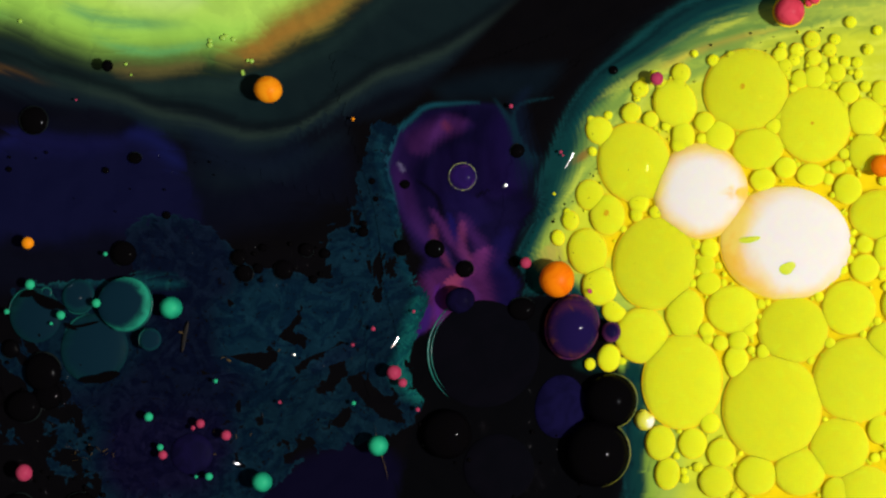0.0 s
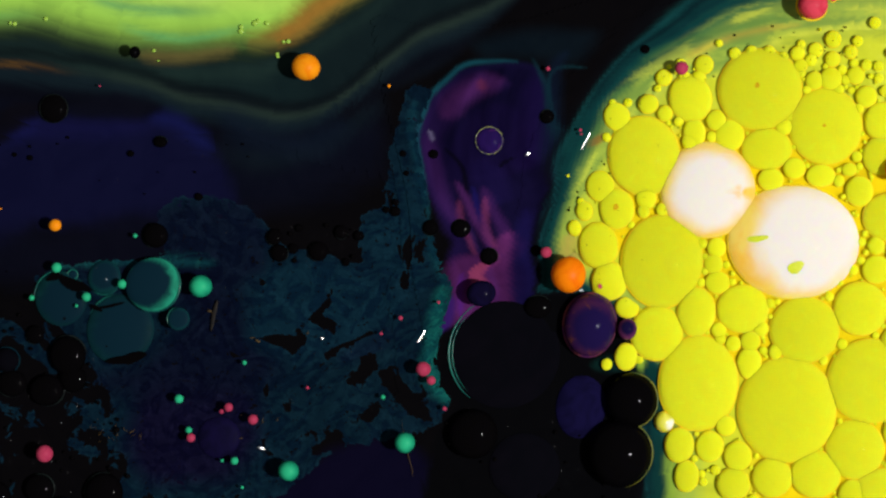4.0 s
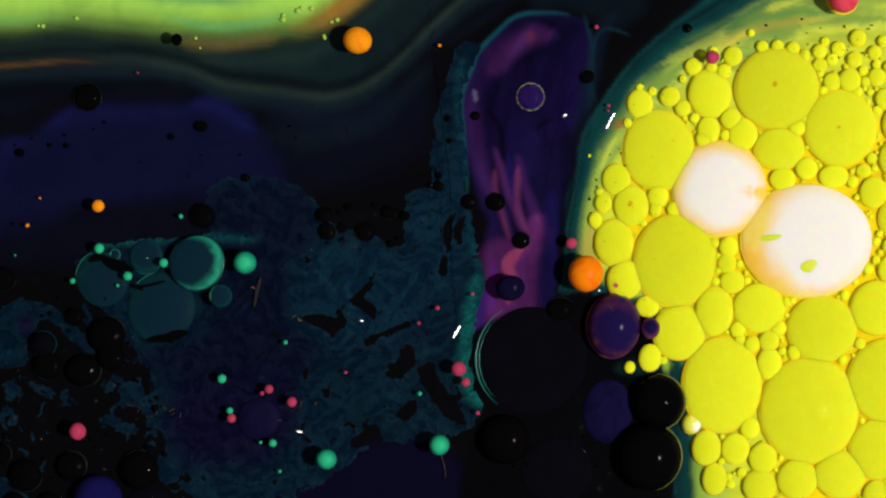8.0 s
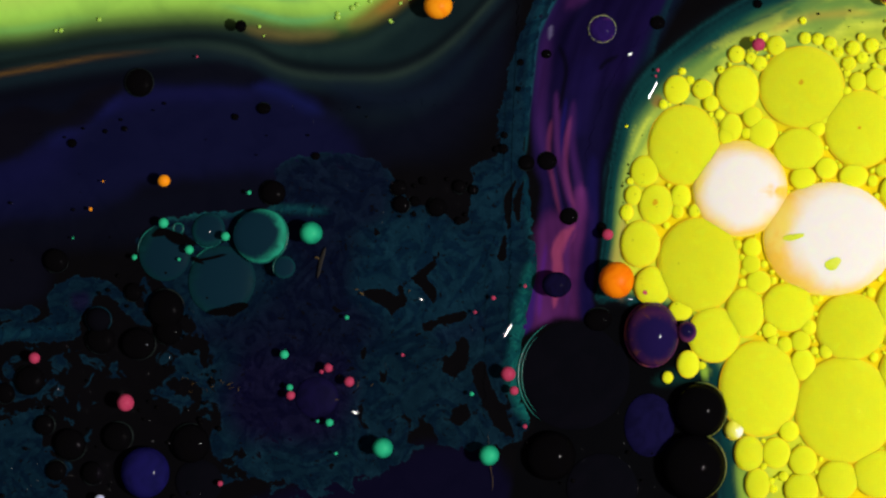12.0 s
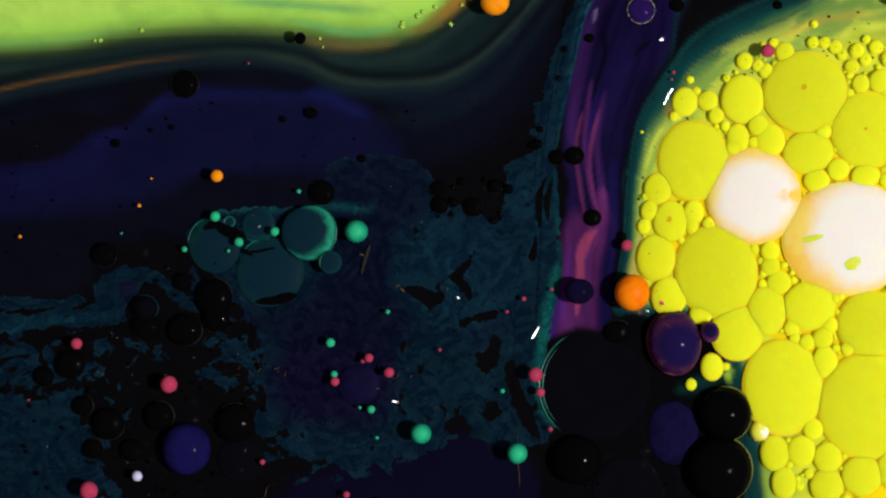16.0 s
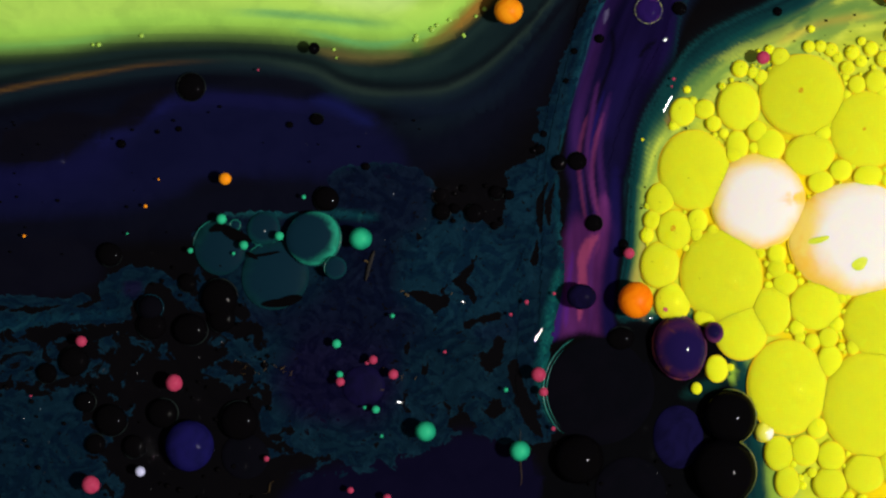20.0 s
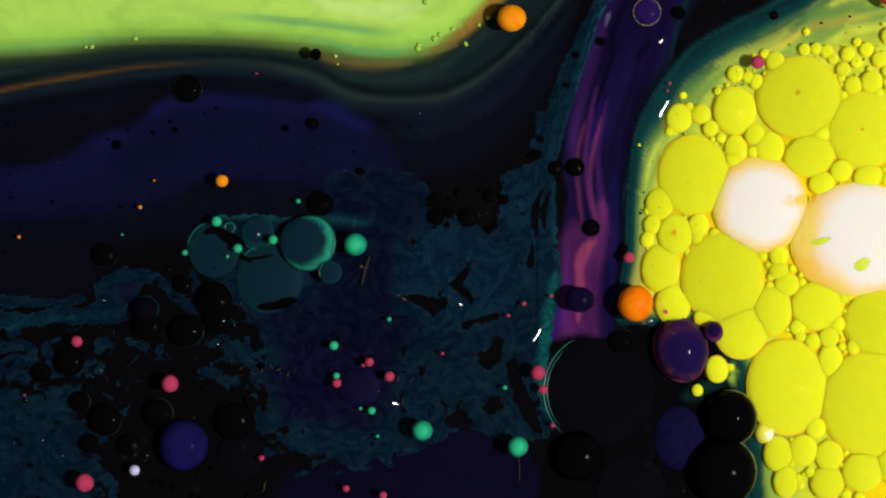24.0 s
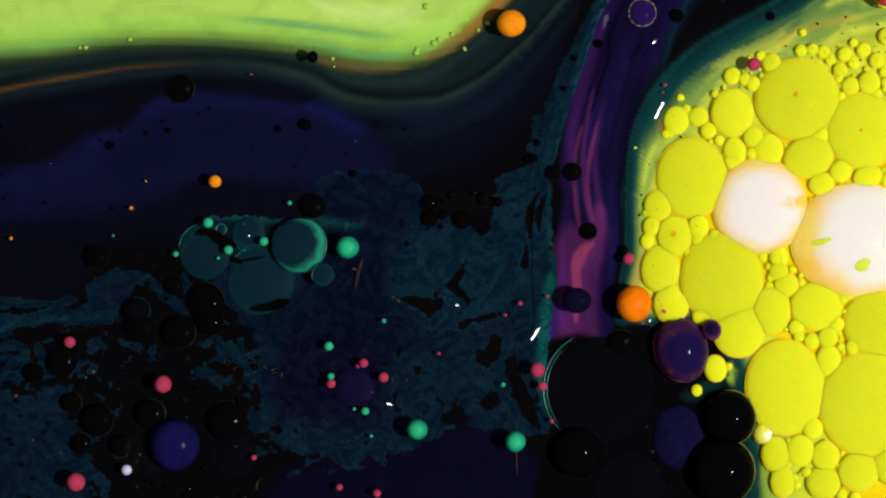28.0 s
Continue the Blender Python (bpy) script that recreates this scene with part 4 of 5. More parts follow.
FOAM += [(1449, 211, 8, 8), (1452, 298, 20, 19), (1410, 316, 23, 20), (1500, 312, 26, 20), (1534, 321, 10, 11), (1553, 302, 14, 12), (1476, 294, 5, 5), (1091, 236, 3, 3), (1397, 42, 7, 7), (1550, 40, 3, 3), (1126, 305, 25, 27), (1105, 348, 15, 17), (1093, 378, 12, 14), (1148, 361, 31, 36), (1193, 346, 18, 21), (1188, 372, 11, 13), (1218, 371, 11, 12), (1119, 430, 35, 41), (1140, 503, 32, 34), (1224, 466, 73, 83)]
FOAM += [(1187, 548, 21, 18), (1245, 592, 46, 49), (1302, 553, 34, 44), (1379, 545, 46, 43), (1490, 580, 62, 59), (1318, 438, 17, 18), (1316, 467, 17, 17), (1328, 499, 22, 20), (1354, 497, 7, 7), (1292, 432, 9, 9), (1282, 425, 5, 5), (1300, 455, 6, 6), (1303, 480, 7, 7), (1300, 500, 8, 8), (1425, 533, 9, 9), (1437, 530, 6, 6), (1345, 585, 14, 14), (1415, 580, 14, 14), (1324, 686, 71, 85), (1476, 726, 88, 94)]
FOAM += [(1198, 642, 20, 24), (1162, 663, 10, 11), (1222, 645, 8, 7), (1303, 800, 26, 31), (1352, 800, 25, 27), (1400, 815, 25, 26), (1376, 762, 18, 18), (1318, 855, 22, 28), (1396, 865, 30, 29), (1461, 850, 36, 35), (1535, 840, 45, 42), (1403, 645, 22, 28), (1445, 622, 12, 14), (1530, 634, 8, 9), (1365, 842, 9, 9), (1343, 850, 7, 7), (1420, 775, 10, 10), (1372, 610, 14, 14), (1400, 604, 18, 18), (1350, 602, 10, 10)]
FOAM += [(1585, 541, 48, 48), (1608, 473, 26, 25), (1634, 384, 54, 44), (1571, 339, 25, 27), (1605, 432, 16, 16), (1645, 446, 20, 30), (1614, 670, 76, 75), (1599, 793, 52, 53), (1666, 760, 22, 26), (1649, 871, 50, 44), (1601, 876, 26, 28), (1621, 219, 32, 34), (1613, 279, 33, 34), (1662, 176, 18, 22), (1598, 174, 19, 19), (1586, 134, 16, 16), (1564, 61, 15, 15), (1659, 91, 10, 10), (1605, 66, 10, 10), (1646, 30, 11, 11)]
FOAM += [(1689, 51, 9, 9), (1587, 88, 12, 12), (1551, 102, 14, 14), (1627, 139, 9, 9), (1661, 609, 36, 40), (1688, 540, 40, 40), (1705, 483, 36, 36), (1696, 320, 40, 40), (1692, 252, 36, 36), (1714, 192, 30, 30), (1748, 762, 60, 60), (1736, 863, 50, 50)]
# bubbles that carry something of their own
PALE = []
PALE += [(1298, 333, 84, 85), (1454, 424, 117, 101)]
TINTED = []
TINTED += [(1277, 758, 17, 18)]


def squeezed(x, y, rx, ry, others, n):
    """The outline of a bubble pressed flat where it meets its neighbours."""
    pts = []
    reach = max(rx, ry)
    near = [o for o in others if (o[0] != x or o[1] != y) and math.hypot(o[0] - x, o[1] - y) < reach + max(o[2], o[3]) + 8 and min(o[2], o[3]) > 0.28 * reach]
    for i in range(n):
        a = 2 * math.pi * i / n
        c, s = math.cos(a), math.sin(a)
        r = 1 / math.sqrt((c / rx) ** 2 + (s / ry) ** 2)
        for ox, oy, orx, ory in near:
            dx, dy = ox - x, -(oy - y)
            dist = math.hypot(dx, dy)
            ux, uy = dx / dist, dy / dist
            ra = 1 / math.sqrt((ux / rx) ** 2 + (uy / ry) ** 2)
            rb = 1 / math.sqrt((ux / orx) ** 2 + (uy / ory) ** 2)
            if ra > 1.7 * rb:
                continue
            share = ra / (ra + rb) if rb < 1.7 * ra else max(0.0, (dist - rb * 0.97) / dist)
            wall = max(dist * share + ra * 0.13, ra * 0.8)
            facing = c * ux + s * uy
            if facing > 0.1:
                lim = wall / facing
                k = 0.03 * reach
                h = max(0.0, 1 - abs(r - lim) / (k * 2))
                r = min(r, lim) - h * h * k * 0.4
        pts.append((r * c, r * s))
    return pts


def tall_of(rx, ry):
    """Small bubbles stand up round, large ones are squat."""
    r = min(rx, ry)
    return r * (0.5 + 0.36 * max(0.0, min(1.0, (50 - r) / 38)))


def foam_bubble(x, y, rx, ry, others, material=None, label="glossy yellow paint bubble in the foam", name="yellow_bubble"):
    size = max(rx, ry)
    n = 44 if size > 40 else 30 if size > 15 else 18
    sunk = 0.09 * size if size > 20 else 0.0
    line = [(px * 1.02, py * 1.02) if sunk else (px, py) for px, py in squeezed(x, y, rx, ry, others, n)]
    base = tagged(new(name), label, "bubble", "yellow foam bubbles" if material is None else "")
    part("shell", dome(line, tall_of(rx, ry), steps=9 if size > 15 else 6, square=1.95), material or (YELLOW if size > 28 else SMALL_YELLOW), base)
    if size > 11:
        part("meniscus", collar(line, 0.0 if not sunk else -0.02 * size, 0.7 + size * 0.005, sunk - 0.4), YELLOW_RIM, base, "amber yellow rim")
    adrift(base, x, y, 2.0 - sunk)
    return base


def white_material(name, span, lean, notch):
    return paint(name, (0.88, 0.54, 0.07), (0.87, 0.66, 0.14), 0.4, 0.0, scale=260, core=((0.85, 0.80, 0.75), 0.6, 1.02, span, lean), sub=0.6, coat=0.05, even=2.0, notch=notch)


def fill_foam(circles):
    """Small bubbles settle in the gaps between the large ones."""
    rnd = random.Random(11)
    out = []
    every = [(*c,) for c in circles]
    tries = 0
    while len(out) < 165 and tries < 60000:
        tries += 1
        x, y = rnd.uniform(1090, 1700), rnd.uniform(90, 960)
        if x < 1180 and y > 480 or y > 560 and x < 1290 - (y > 780) * 14 or y < 190 and x < 1260:
            continue
        room, near = 99.0, 0
        for cx, cy, rx, ry in every:
            d = math.hypot(x - cx, y - cy)
            if d > 160:
                continue
            ux, uy = (x - cx) / (d + 1e-6), (y - cy) / (d + 1e-6)
            gap = d - 1 / math.sqrt((ux / rx) ** 2 + (uy / ry) ** 2)
            room = min(room, gap)
            near += gap < 14
            if room < 1.9:
                break
        if 1.9 <= room < 13 and near >= 2:
            r = min(room * 1.05, 10)
            out.append((x, y, r, r))
            every.append((x, y, r, r))
    return out


ALL_FOAM = FOAM + PALE + TINTED
for c in FOAM:
    foam_bubble(*c, ALL_FOAM)
for c in fill_foam(ALL_FOAM):
    foam_bubble(*c, [], label="small yellow paint bubble wedged in the foam")


PATCH = paint("lemon_paint", (0.66, 0.75, 0.03), (0.74, 0.78, 0.10), 0.4, 0.02)


def white_bubble(x, y, rx, ry, lean, notch, patches):
    base = foam_bubble(x, y, rx, ry, ALL_FOAM, white_material("white_paint_amber_edge", max(rx, ry), lean, notch), "large white paint bubble with an amber edge", "white_bubble")
    for px, py, w, h, seed in patches:
        bm = bmesh.new()
        line = oval(w, h, 20, 0.15, 0.14, seed)
        rings(bm, [[(qx * k * U, qy * k * U, (1 - k * k) * 0.9 * U) for qx, qy in line] for k in (1.06, 1.0, 0.7, 0.4, 0.1)])
        tall = tall_of(rx, ry)
        z = tall * math.sqrt(1 - math.hypot(px / rx, py / ry) ** 1.95) + 0.5
        lean = Vector((px / rx ** 2, -py / ry ** 2, z / tall ** 2))
        lean = Vector((0, 0, 1)).rotation_difference(lean).to_matrix().to_4x4()
        bmesh.ops.transform(bm, matrix=Matrix.Translation((px * U, -py * U, z * U)) @ lean, verts=bm.verts)
        part("paint_patch", bm, PATCH, base, "yellow paint patch")


white_bubble(*PALE[0], (0.02, -0.02), (0.84, -0.08, 0.44, 0.2), [])
white_bubble(*PALE[1], (0.2, 0.05), None, [(0, 44, 14, 10, 2), (-68, -4, 16, 6, 4)])
foam_bubble(*TINTED[0], ALL_FOAM, paint("yellow_and_white_paint", (0.86, 0.82, 0.05), (0.8, 0.8, 0.2), 0.25, 0.3, core=((0.9, 0.88, 0.8), 0.3, 0.9, 17, (0.8, -0.3))), "half white half yellow paint bubble at the foam's edge", "pale_bubble")

# ---- drops ----
# how high the drops swim in the clear oil over the film
OIL = 42.0


def ball(name, x, y, rx, ry, material, label, lift=0.55, group="", rim=None, span=(0.0, 1.0), seed=0, flat=0.9, category="paint drop", high=None):
    base = tagged(new(name), label, category, group)
    lift = lift if high is None else min(high, 2.2 * min(rx, ry) + 8) / min(rx, ry)
    n = 32 if max(rx, ry) > 14 else 20
    line = oval(rx, ry, n, 0, 0.012, int(x * 7 + y))
    r = min(rx, ry)
    bm = bmesh.new()
    loops = []
    count = 14 if r > 10 else 9
    for i in range(count):
        a = -math.pi / 2 + 0.12 + (math.pi - 0.24) * i / (count - 1)
        loops.append([(px * math.cos(a) * U, py * math.cos(a) * U, r * flat * math.sin(a) * U) for px, py in line])
    rings(bm, loops, cap_low=True)
    part("drop", bm, material, base)
    if rim:
        part("meniscus", collar(line, 0.8, min(2.2, max(0.9, r * 0.06)), -min(r * lift, r) * 0.5, *span), rim, base, "rim of liquid round it")
    adrift(base, x, y, r * lift)
    return base


def lens(name, x, y, rx, ry, height, material, label, rim=None, span=(0.0, 1.0), thick=1.6):
    """A wide bubble that lies almost flat under the film."""
    base = tagged(new(name), label, "bubble")
    line = oval(rx, ry, 48, 0, 0.008, int(x))
    bm = bmesh.new()
    rings(bm, [[(px * k * U, py * k * U, ((1 - k * k) * height - 2.5 * k ** 12) * U) for px, py in line] for k in (1.0, 0.985, 0.95, 0.85, 0.7, 0.5, 0.3, 0.1)])
    part("shell", bm, material, base)
    if rim:
        part("meniscus", collar(line, 2.0, thick, 0.0, *span), rim, base, "thin teal rim")
        part("inner_meniscus", collar(line, -4.0, thick * 0.6, 0.4, span[0] + 0.04, span[1] - 0.02), rim, base, "thin teal rim")
    adrift(base, x, y, 0.5)


ORANGES = []
ORANGES += [(733, 26, 25, 24), (255, 332, 11, 11), (127, 378, 3.4, 3.4), (886, 3, 3, 3)]
ORANGES += [(-62, 432, 3, 3), (149, 329, 2, 2)]
for c in ORANGES:
    ball("orange_drop", *c, ORANGE, "matt orange paint drop floating on dark oil", 1.3, "orange drops", high=OIL)
ball("orange_drop", 1076, 492, 31, 32, DEEP_ORANGE, "bright orange paint drop against the yellow foam", 0.7, "orange drops", high=OIL)
EDGE_ORANGE = []
EDGE_ORANGE += [(1643, 303, 20, 20)]
ball("orange_drop", *EDGE_ORANGE[0], DEEP_ORANGE, "orange paint drop sunk in the yellow foam", 1.6, "orange drops")

PINKS = []
PINKS += [(196, 728, 15, 15), (36, 646, 10, 10), (874, 660, 13, 13), (885, 688, 8, 8), (550, 662, 8, 8), (588, 686, 9, 9), (483, 712, 8, 8), (538, 669, 4, 4), (845, 532, 4, 4), (812, 558, 3, 3), (903, 510, 3, 3), (362, 870, 5, 5), (905, 749, 4, 4), (683, 637, 3, 3), (1141, 140, 3, 3), (317, 107, 2, 2)]
PINKS += [(72, 927, 16, 16), (514, 922, 6, 6), (582, 932, 7, 7), (-37, 754, 2, 2)]
PINKS += [(1167, -19, 4, 4), (1138, 150, 2, 2), (1057, 418, 10, 10)]
for c in PINKS:
    ball("pink_drop", *c, PINK, "soft pink paint drop on the dark film", 1.3, "pink drops", high=OIL)
ball("pink_drop", 1321, 84, 12, 12, PINK, "pink paint drop resting on a yellow bubble", 1.3, "pink drops", high=OIL + 6)
REDS = []
REDS += [(1559, -14, 26, 26), (1595, -26, 7, 7), (1608, -34, 10, 10)]
for c in REDS:
    ball("red_drop", *c, RED, "rosy red paint drop with a pale rim", 0.8, "red drops", rim=YELLOW_RIM, high=OIL)

GREENS = []
GREENS += [(516, 426, 20, 20), (648, 800, 18, 18), (840, 802, 18, 18), (470, 640, 8, 8), (481, 698, 6, 6), (553, 759, 7, 7), (532, 757, 3, 3), (366, 431, 8, 8), (302, 455, 8, 8), (255, 407, 9, 9), (205, 467, 5, 5), (284, 472, 3, 3), (808, 698, 4, 4), (582, 574, 4, 4), (565, 813, 3, 3), (98, 430, 2, 2)]
GREENS += [(405, 352, 4, 4)]
for c in GREENS:
    ball("green_drop", *c, GREEN, "sea green paint drop with a lighter heart", 1.4, "green drops", high=OIL)
LILACS = []
LILACS += [(153, 901, 9, 9)]
ball("white_drop", *LILACS[0], LILAC, "small lilac-white paint drop on black oil", 0.9, high=OIL)

SPECKS = []
SPECKS += [(160, 33, 4, 4), (95, 51, 4, 4), (566, 24, 4, 4), (592, 15, 5, 5), (600, 9, 4, 4), (622, 5, 4, 4), (654, 43, 3, 3), (685, 6, 4, 4), (424, 51, 3, 3)]
SPECKS += [(86, 51, 3, 3), (566, 31, 5, 5), (564, -57, 6, 6), (656, 46, 3, 3), (671, 14, 3, 3), (432, 68, 2, 2)]
LIME = paint("lime_paint", chip(150, 190, 70), chip(170, 205, 80), 0.3, 0.2)
for c in SPECKS:
    ball("lime_droplet", *c, LIME, "tiny lime paint droplet in the green paint", 0.1, "lime droplets", flat=0.35)

# ---- dark oil bubbles ----
DARK = []
DARK += [(434, 200, 12, 10), (447, 352, 22, 22), (70, 470, 21, 21), (983, 394, 15, 15), (943, 304, 17, 16), (903, 306, 14, 14), (931, 125, 9, 8), (1131, 67, 13, 12), (669, 345, 14, 14), (673, 374, 15, 15), (698, 369, 9, 9), (738, 378, 17, 17), (778, 342, 12, 12), (804, 348, 9, 9), (858, 281, 9, 9), (846, 281, 6, 6), (860, 258, 6, 6), (884, 137, 6, 6), (882, 182, 5, 5)]
# the disc at (1045, 407) stands in for the pink drop's shadow
DARK += [(523, 286, 7, 7), (1045, 407, 9, 9), (712, 332, 7, 7), (778, 402, 7, 7), (383, 216, 6, 6), (190, 236, 5, 5), (100, 258, 8, 8), (157, 239, 4, 4), (1308, 18, 8, 8), (150, 615, 26, 24), (215, 622, 30, 28), (262, 560, 32, 34), (268, 600, 24, 24), (100, 803, 28, 28), (183, 789, 26, 26), (310, 800, 34, 34), (141, 854, 20, 20), (55, 768, 18, 18)]
DARK += [(1040, 560, 24, 20), (205, 530, 16, 16)]
DARK += [(69, 472, 4, 4), (77, 850, 18, 18), (29, 687, 26, 26), (-14, 709, 18, 18)]
DULL_RIM = paint("dull_rim", chip(22, 29, 28), chip(10, 12, 15), 0.3, 0.05, scale=900)
for i, c in enumerate(DARK):
    share = (0.3 * i) % 1
    ball("black_bubble", *c, BLACK, "glossy black bubble of oil with a faint rim", 0.2, "black oil bubbles", DULL_RIM if c[2] > 11 else None, (share, share + 0.42), flat=0.5, category="bubble")
ball("black_drop", 391, 51, 10, 11, BLACK, "black drop hovering over the green paint", 3.4)

OLIVE_RIM = paint("olive_meniscus", chip(120, 118, 38), chip(60, 84, 48), 0.3, 0.1, scale=900)
ball("black_bubble", 1218, 722, 46, 48, BLACK, "large glossy black bubble beside the yellow foam", 0.3, "black oil bubbles", OLIVE_RIM, (0.72, 1.3), flat=0.7, category="bubble")
ball("black_bubble", 1205, 822, 56, 60, BLACK, "large glossy black bubble with a greenish rim", 0.3, "black oil bubbles", OLIVE_RIM, (0.8, 1.25), flat=0.7, category="bubble")
lens("ink_bubble", 1042, 856, 62, 60, 6, INK, "large ink-dark bubble among black ones")
ball("black_bubble", 952, 800, 44, 44, BLACK, "glossy black bubble of oil", 0.25, "black oil bubbles", flat=0.6, category="bubble")
lens("ink_bubble", 995, 655, 97, 99, 6, INK, "very large ink-black bubble with a teal edge", TEAL_RIM, (0.34, 0.66), 1.8)
lens("violet_bubble", 1128, 746, 44, 56, 9, paint("dark_violet_ink", chip(19, 16, 52), chip(14, 12, 40), 0.3, 0.0), "dark violet bubble among black ones")
ball("violet_bubble", 1134, 588, 45, 56, paint("purple_ink_magenta_edge", chip(62, 28, 62), chip(46, 20, 66), 0.06, 0.03, third=chip(96, 50, 40), scale=420, core=(chip(25, 16, 60), 0.55, 0.98, 50, (0.1, -0.1))), "purple bubble with a magenta and orange edge", 0.4, rim=VIOLET_RIM, flat=0.7, category="bubble")
ball("violet_bubble", 1197, 586, 17, 19, paint("purple_ink_pale_edge", chip(100, 44, 84), chip(76, 32, 80), 0.06, 0.04, scale=600, core=(chip(22, 15, 54), 0.5, 1.0, 17, (0.0, 0.15))), "small purple bubble on the yellow foam", 1.2, flat=0.9, category="bubble")
ball("violet_bubble", 962, 505, 26, 23, paint("dusky_violet_ink", chip(16, 12, 42), chip(10, 8, 24), 0.06, 0.02), "dark purple bubble in the purple stream", 0.4, flat=0.7, category="bubble", high=32.0)
ball("blue_bubble", 231, 852, 43, 46, BLUE, "dark blue ink bubble on black oil", 0.35, flat=0.7, category="bubble")
lens("ink_bubble", 325, 868, 42, 40, 4, INK, "faint dark ink bubble under the film")
lens("ink_bubble", 530, 715, 38, 36, 4, paint("deep_violet_ink", chip(17, 13, 46), chip(12, 10, 34), 0.5, 0.01), "faint violet ink bubble under the film")
ball("ink_bubble", 144, 578, 22, 22, INK, "dark bubble with a thin teal rim", 0.3, rim=TEAL, flat=0.7, category="bubble")

def sown(count, seed, box, ok, low, high):
    rnd = random.Random(seed)
    out = []
    while len(out) < count:
        x, y = rnd.uniform(box[0], box[2]), rnd.uniform(box[1], box[3])
        if ok(x, y):
            out.append((x, y, rnd.uniform(low, high) * rnd.uniform(0.6, 1.0)))
    return out


for x, y, r in sown(90, 21, (-120, 490, 360, 1000), lambda x, y: y > 700 or x > 120, 2.5, 6):
    ball("black_droplet", x, y, r, r, BEAD, "tiny glossy black droplet of oil", 0.5, "black droplets", category="droplet")
for x, y, r in sown(12, 22, (650, 325, 800, 410), lambda x, y: y < 400, 2, 5):
    ball("black_droplet", x, y, r, r, BEAD, "tiny glossy black droplet of oil", 0.5, "black droplets", category="droplet")
for x, y, r in sown(34, 26, (-100, 190, 620, 480), lambda x, y: y < 300 or x < 180, 1.2, 3.4):
    ball("black_droplet", x, y, r, r, BEAD, "tiny glossy black droplet of oil", 0.5, "black droplets", category="droplet")
for x, y, r in sown(24, 23, (900, 760, 1260, 960), lambda x, y: True, 2.5, 5):
    ball("black_droplet", x, y, r, r, BEAD, "tiny glossy black droplet of oil", 0.5, "black droplets", category="droplet")


def on_rim(x, y):
    d = y - (330 - (x - 1070) * 0.9 if x < 1300 else 90 - (x - 1300) * 0.2)
    return -40 < d < 70


for x, y, r in sown(70, 24, (1060, -10, 1600, 400), on_rim, 1.2, 2.6):
    ball("black_speck", x, y, r, r, BLACK, "minute black speck on the yellow pool's rim", 0.6, "black specks", category="droplet")

rnd = random.Random(41)
for cx, cy, rx, ry in [c for c in FOAM if c[0] < 1230 and c[1] < 560 or c[1] < 130]:
    for k in range(1 if rx < 24 else 2):
        a, q = rnd.uniform(0, 6.28), rnd.uniform(0.1, 0.75)
        r = rnd.uniform(0.6, 1.1)
        z = 2.0 - (0.09 * max(rx, ry) if max(rx, ry) > 20 else 0) + tall_of(rx, ry) * math.sqrt(1 - q ** 1.95)
        ball("black_speck", cx + rx * q * math.cos(a), cy + ry * q * math.sin(a), r, r, BLACK, "minute black speck on a yellow bubble", z / r, "black specks", category="droplet")

# ---- teal bubbles ----
def teal_bubble(x, y, rx, ry, label, lean=(0.0, 0.0), edge=chip(16, 62, 66), rim=(0.0, 1.0), thick=1.2, start=0.62, high=0.4):
    body = paint("teal_bubble_paint", edge, tuple(v * 0.7 for v in edge), 0.45, 0.01, scale=900, core=(chip(10, 34, 46), start, 1.12, max(rx, ry), lean))
    base = tagged(new("teal_bubble"), label, "bubble", "teal bubbles")
    line = oval(rx, ry, 44, 0, 0.018, int(x))
    bm = bmesh.new()
    rings(bm, [[(px * k * U, py * k * U, ((1 - k * k) * rx * 0.09 + 1.0 - 3.0 * k ** 12) * U) for px, py in line] for k in (1.0, 0.985, 0.95, 0.88, 0.75, 0.6, 0.4, 0.2, 0.05)])
    part("shell", bm, body, base)
    part("meniscus", collar(line, 1.0, thick, 0.0, *rim), TEAL_RIM, base, "brighter teal rim")
    adrift(base, x, y, high)
    return base


GLOW = chip(34, 140, 112)
teal_bubble(258, 461, 47, 48, "dull teal bubble with a torn skin", (0.1, -0.1), chip(12, 48, 50), (0.3, 0.5), 1.2)
teal_bubble(336, 420, 29, 30, "small dull teal bubble", (0.0, 0.1), chip(14, 60, 62), (0.62, 0.92), 0.8)
teal_bubble(427, 430, 47, 48, "round teal bubble with a bright sea green edge", (-0.22, 0.06), GLOW, (0.66, 1.2), 1.6, 0.74, high=20.0)
teal_bubble(360, 510, 60, 61, "large dull teal bubble", (0.05, 0.0), chip(12, 46, 50), (0.28, 0.44), 1.0)
teal_bubble(470, 487, 19, 20, "small dark teal bubble", (0, 0), chip(15, 58, 62), (0.3, 0.6), 0.9, high=34.0)
teal_bubble(282, 417, 8, 8, "tiny dark teal bubble")


def tear_in(x, y, rx, ry, turn, seed):
    """A dark rent in the skin of a bubble."""
    bm = bmesh.new()
    line = oval(rx, ry, 26, math.radians(turn), 0.22, seed)
    rings(bm, [[(qx * k * U, qy * k * U, (1 - k) * 0.5 * U) for qx, qy in line] for k in (1.0, 0.9, 0.5, 0.1)])
    ob = tagged(new("dark_rent", mesh_of("dark_rent", bm, BLACK)), "ragged dark rent in a teal skin", "oil", "dark rents")
    adrift(ob, x, y, 6.6)


for hole in ((374, 562, 30, 10, 8, 1), (282, 434, 30, 10, -30, 2), (250, 424, 16, 6, 30, 5), (340, 470, 24, 3, 12, 8), (318, 474, 10, 4, -20, 9)):
    tear_in(*hole)

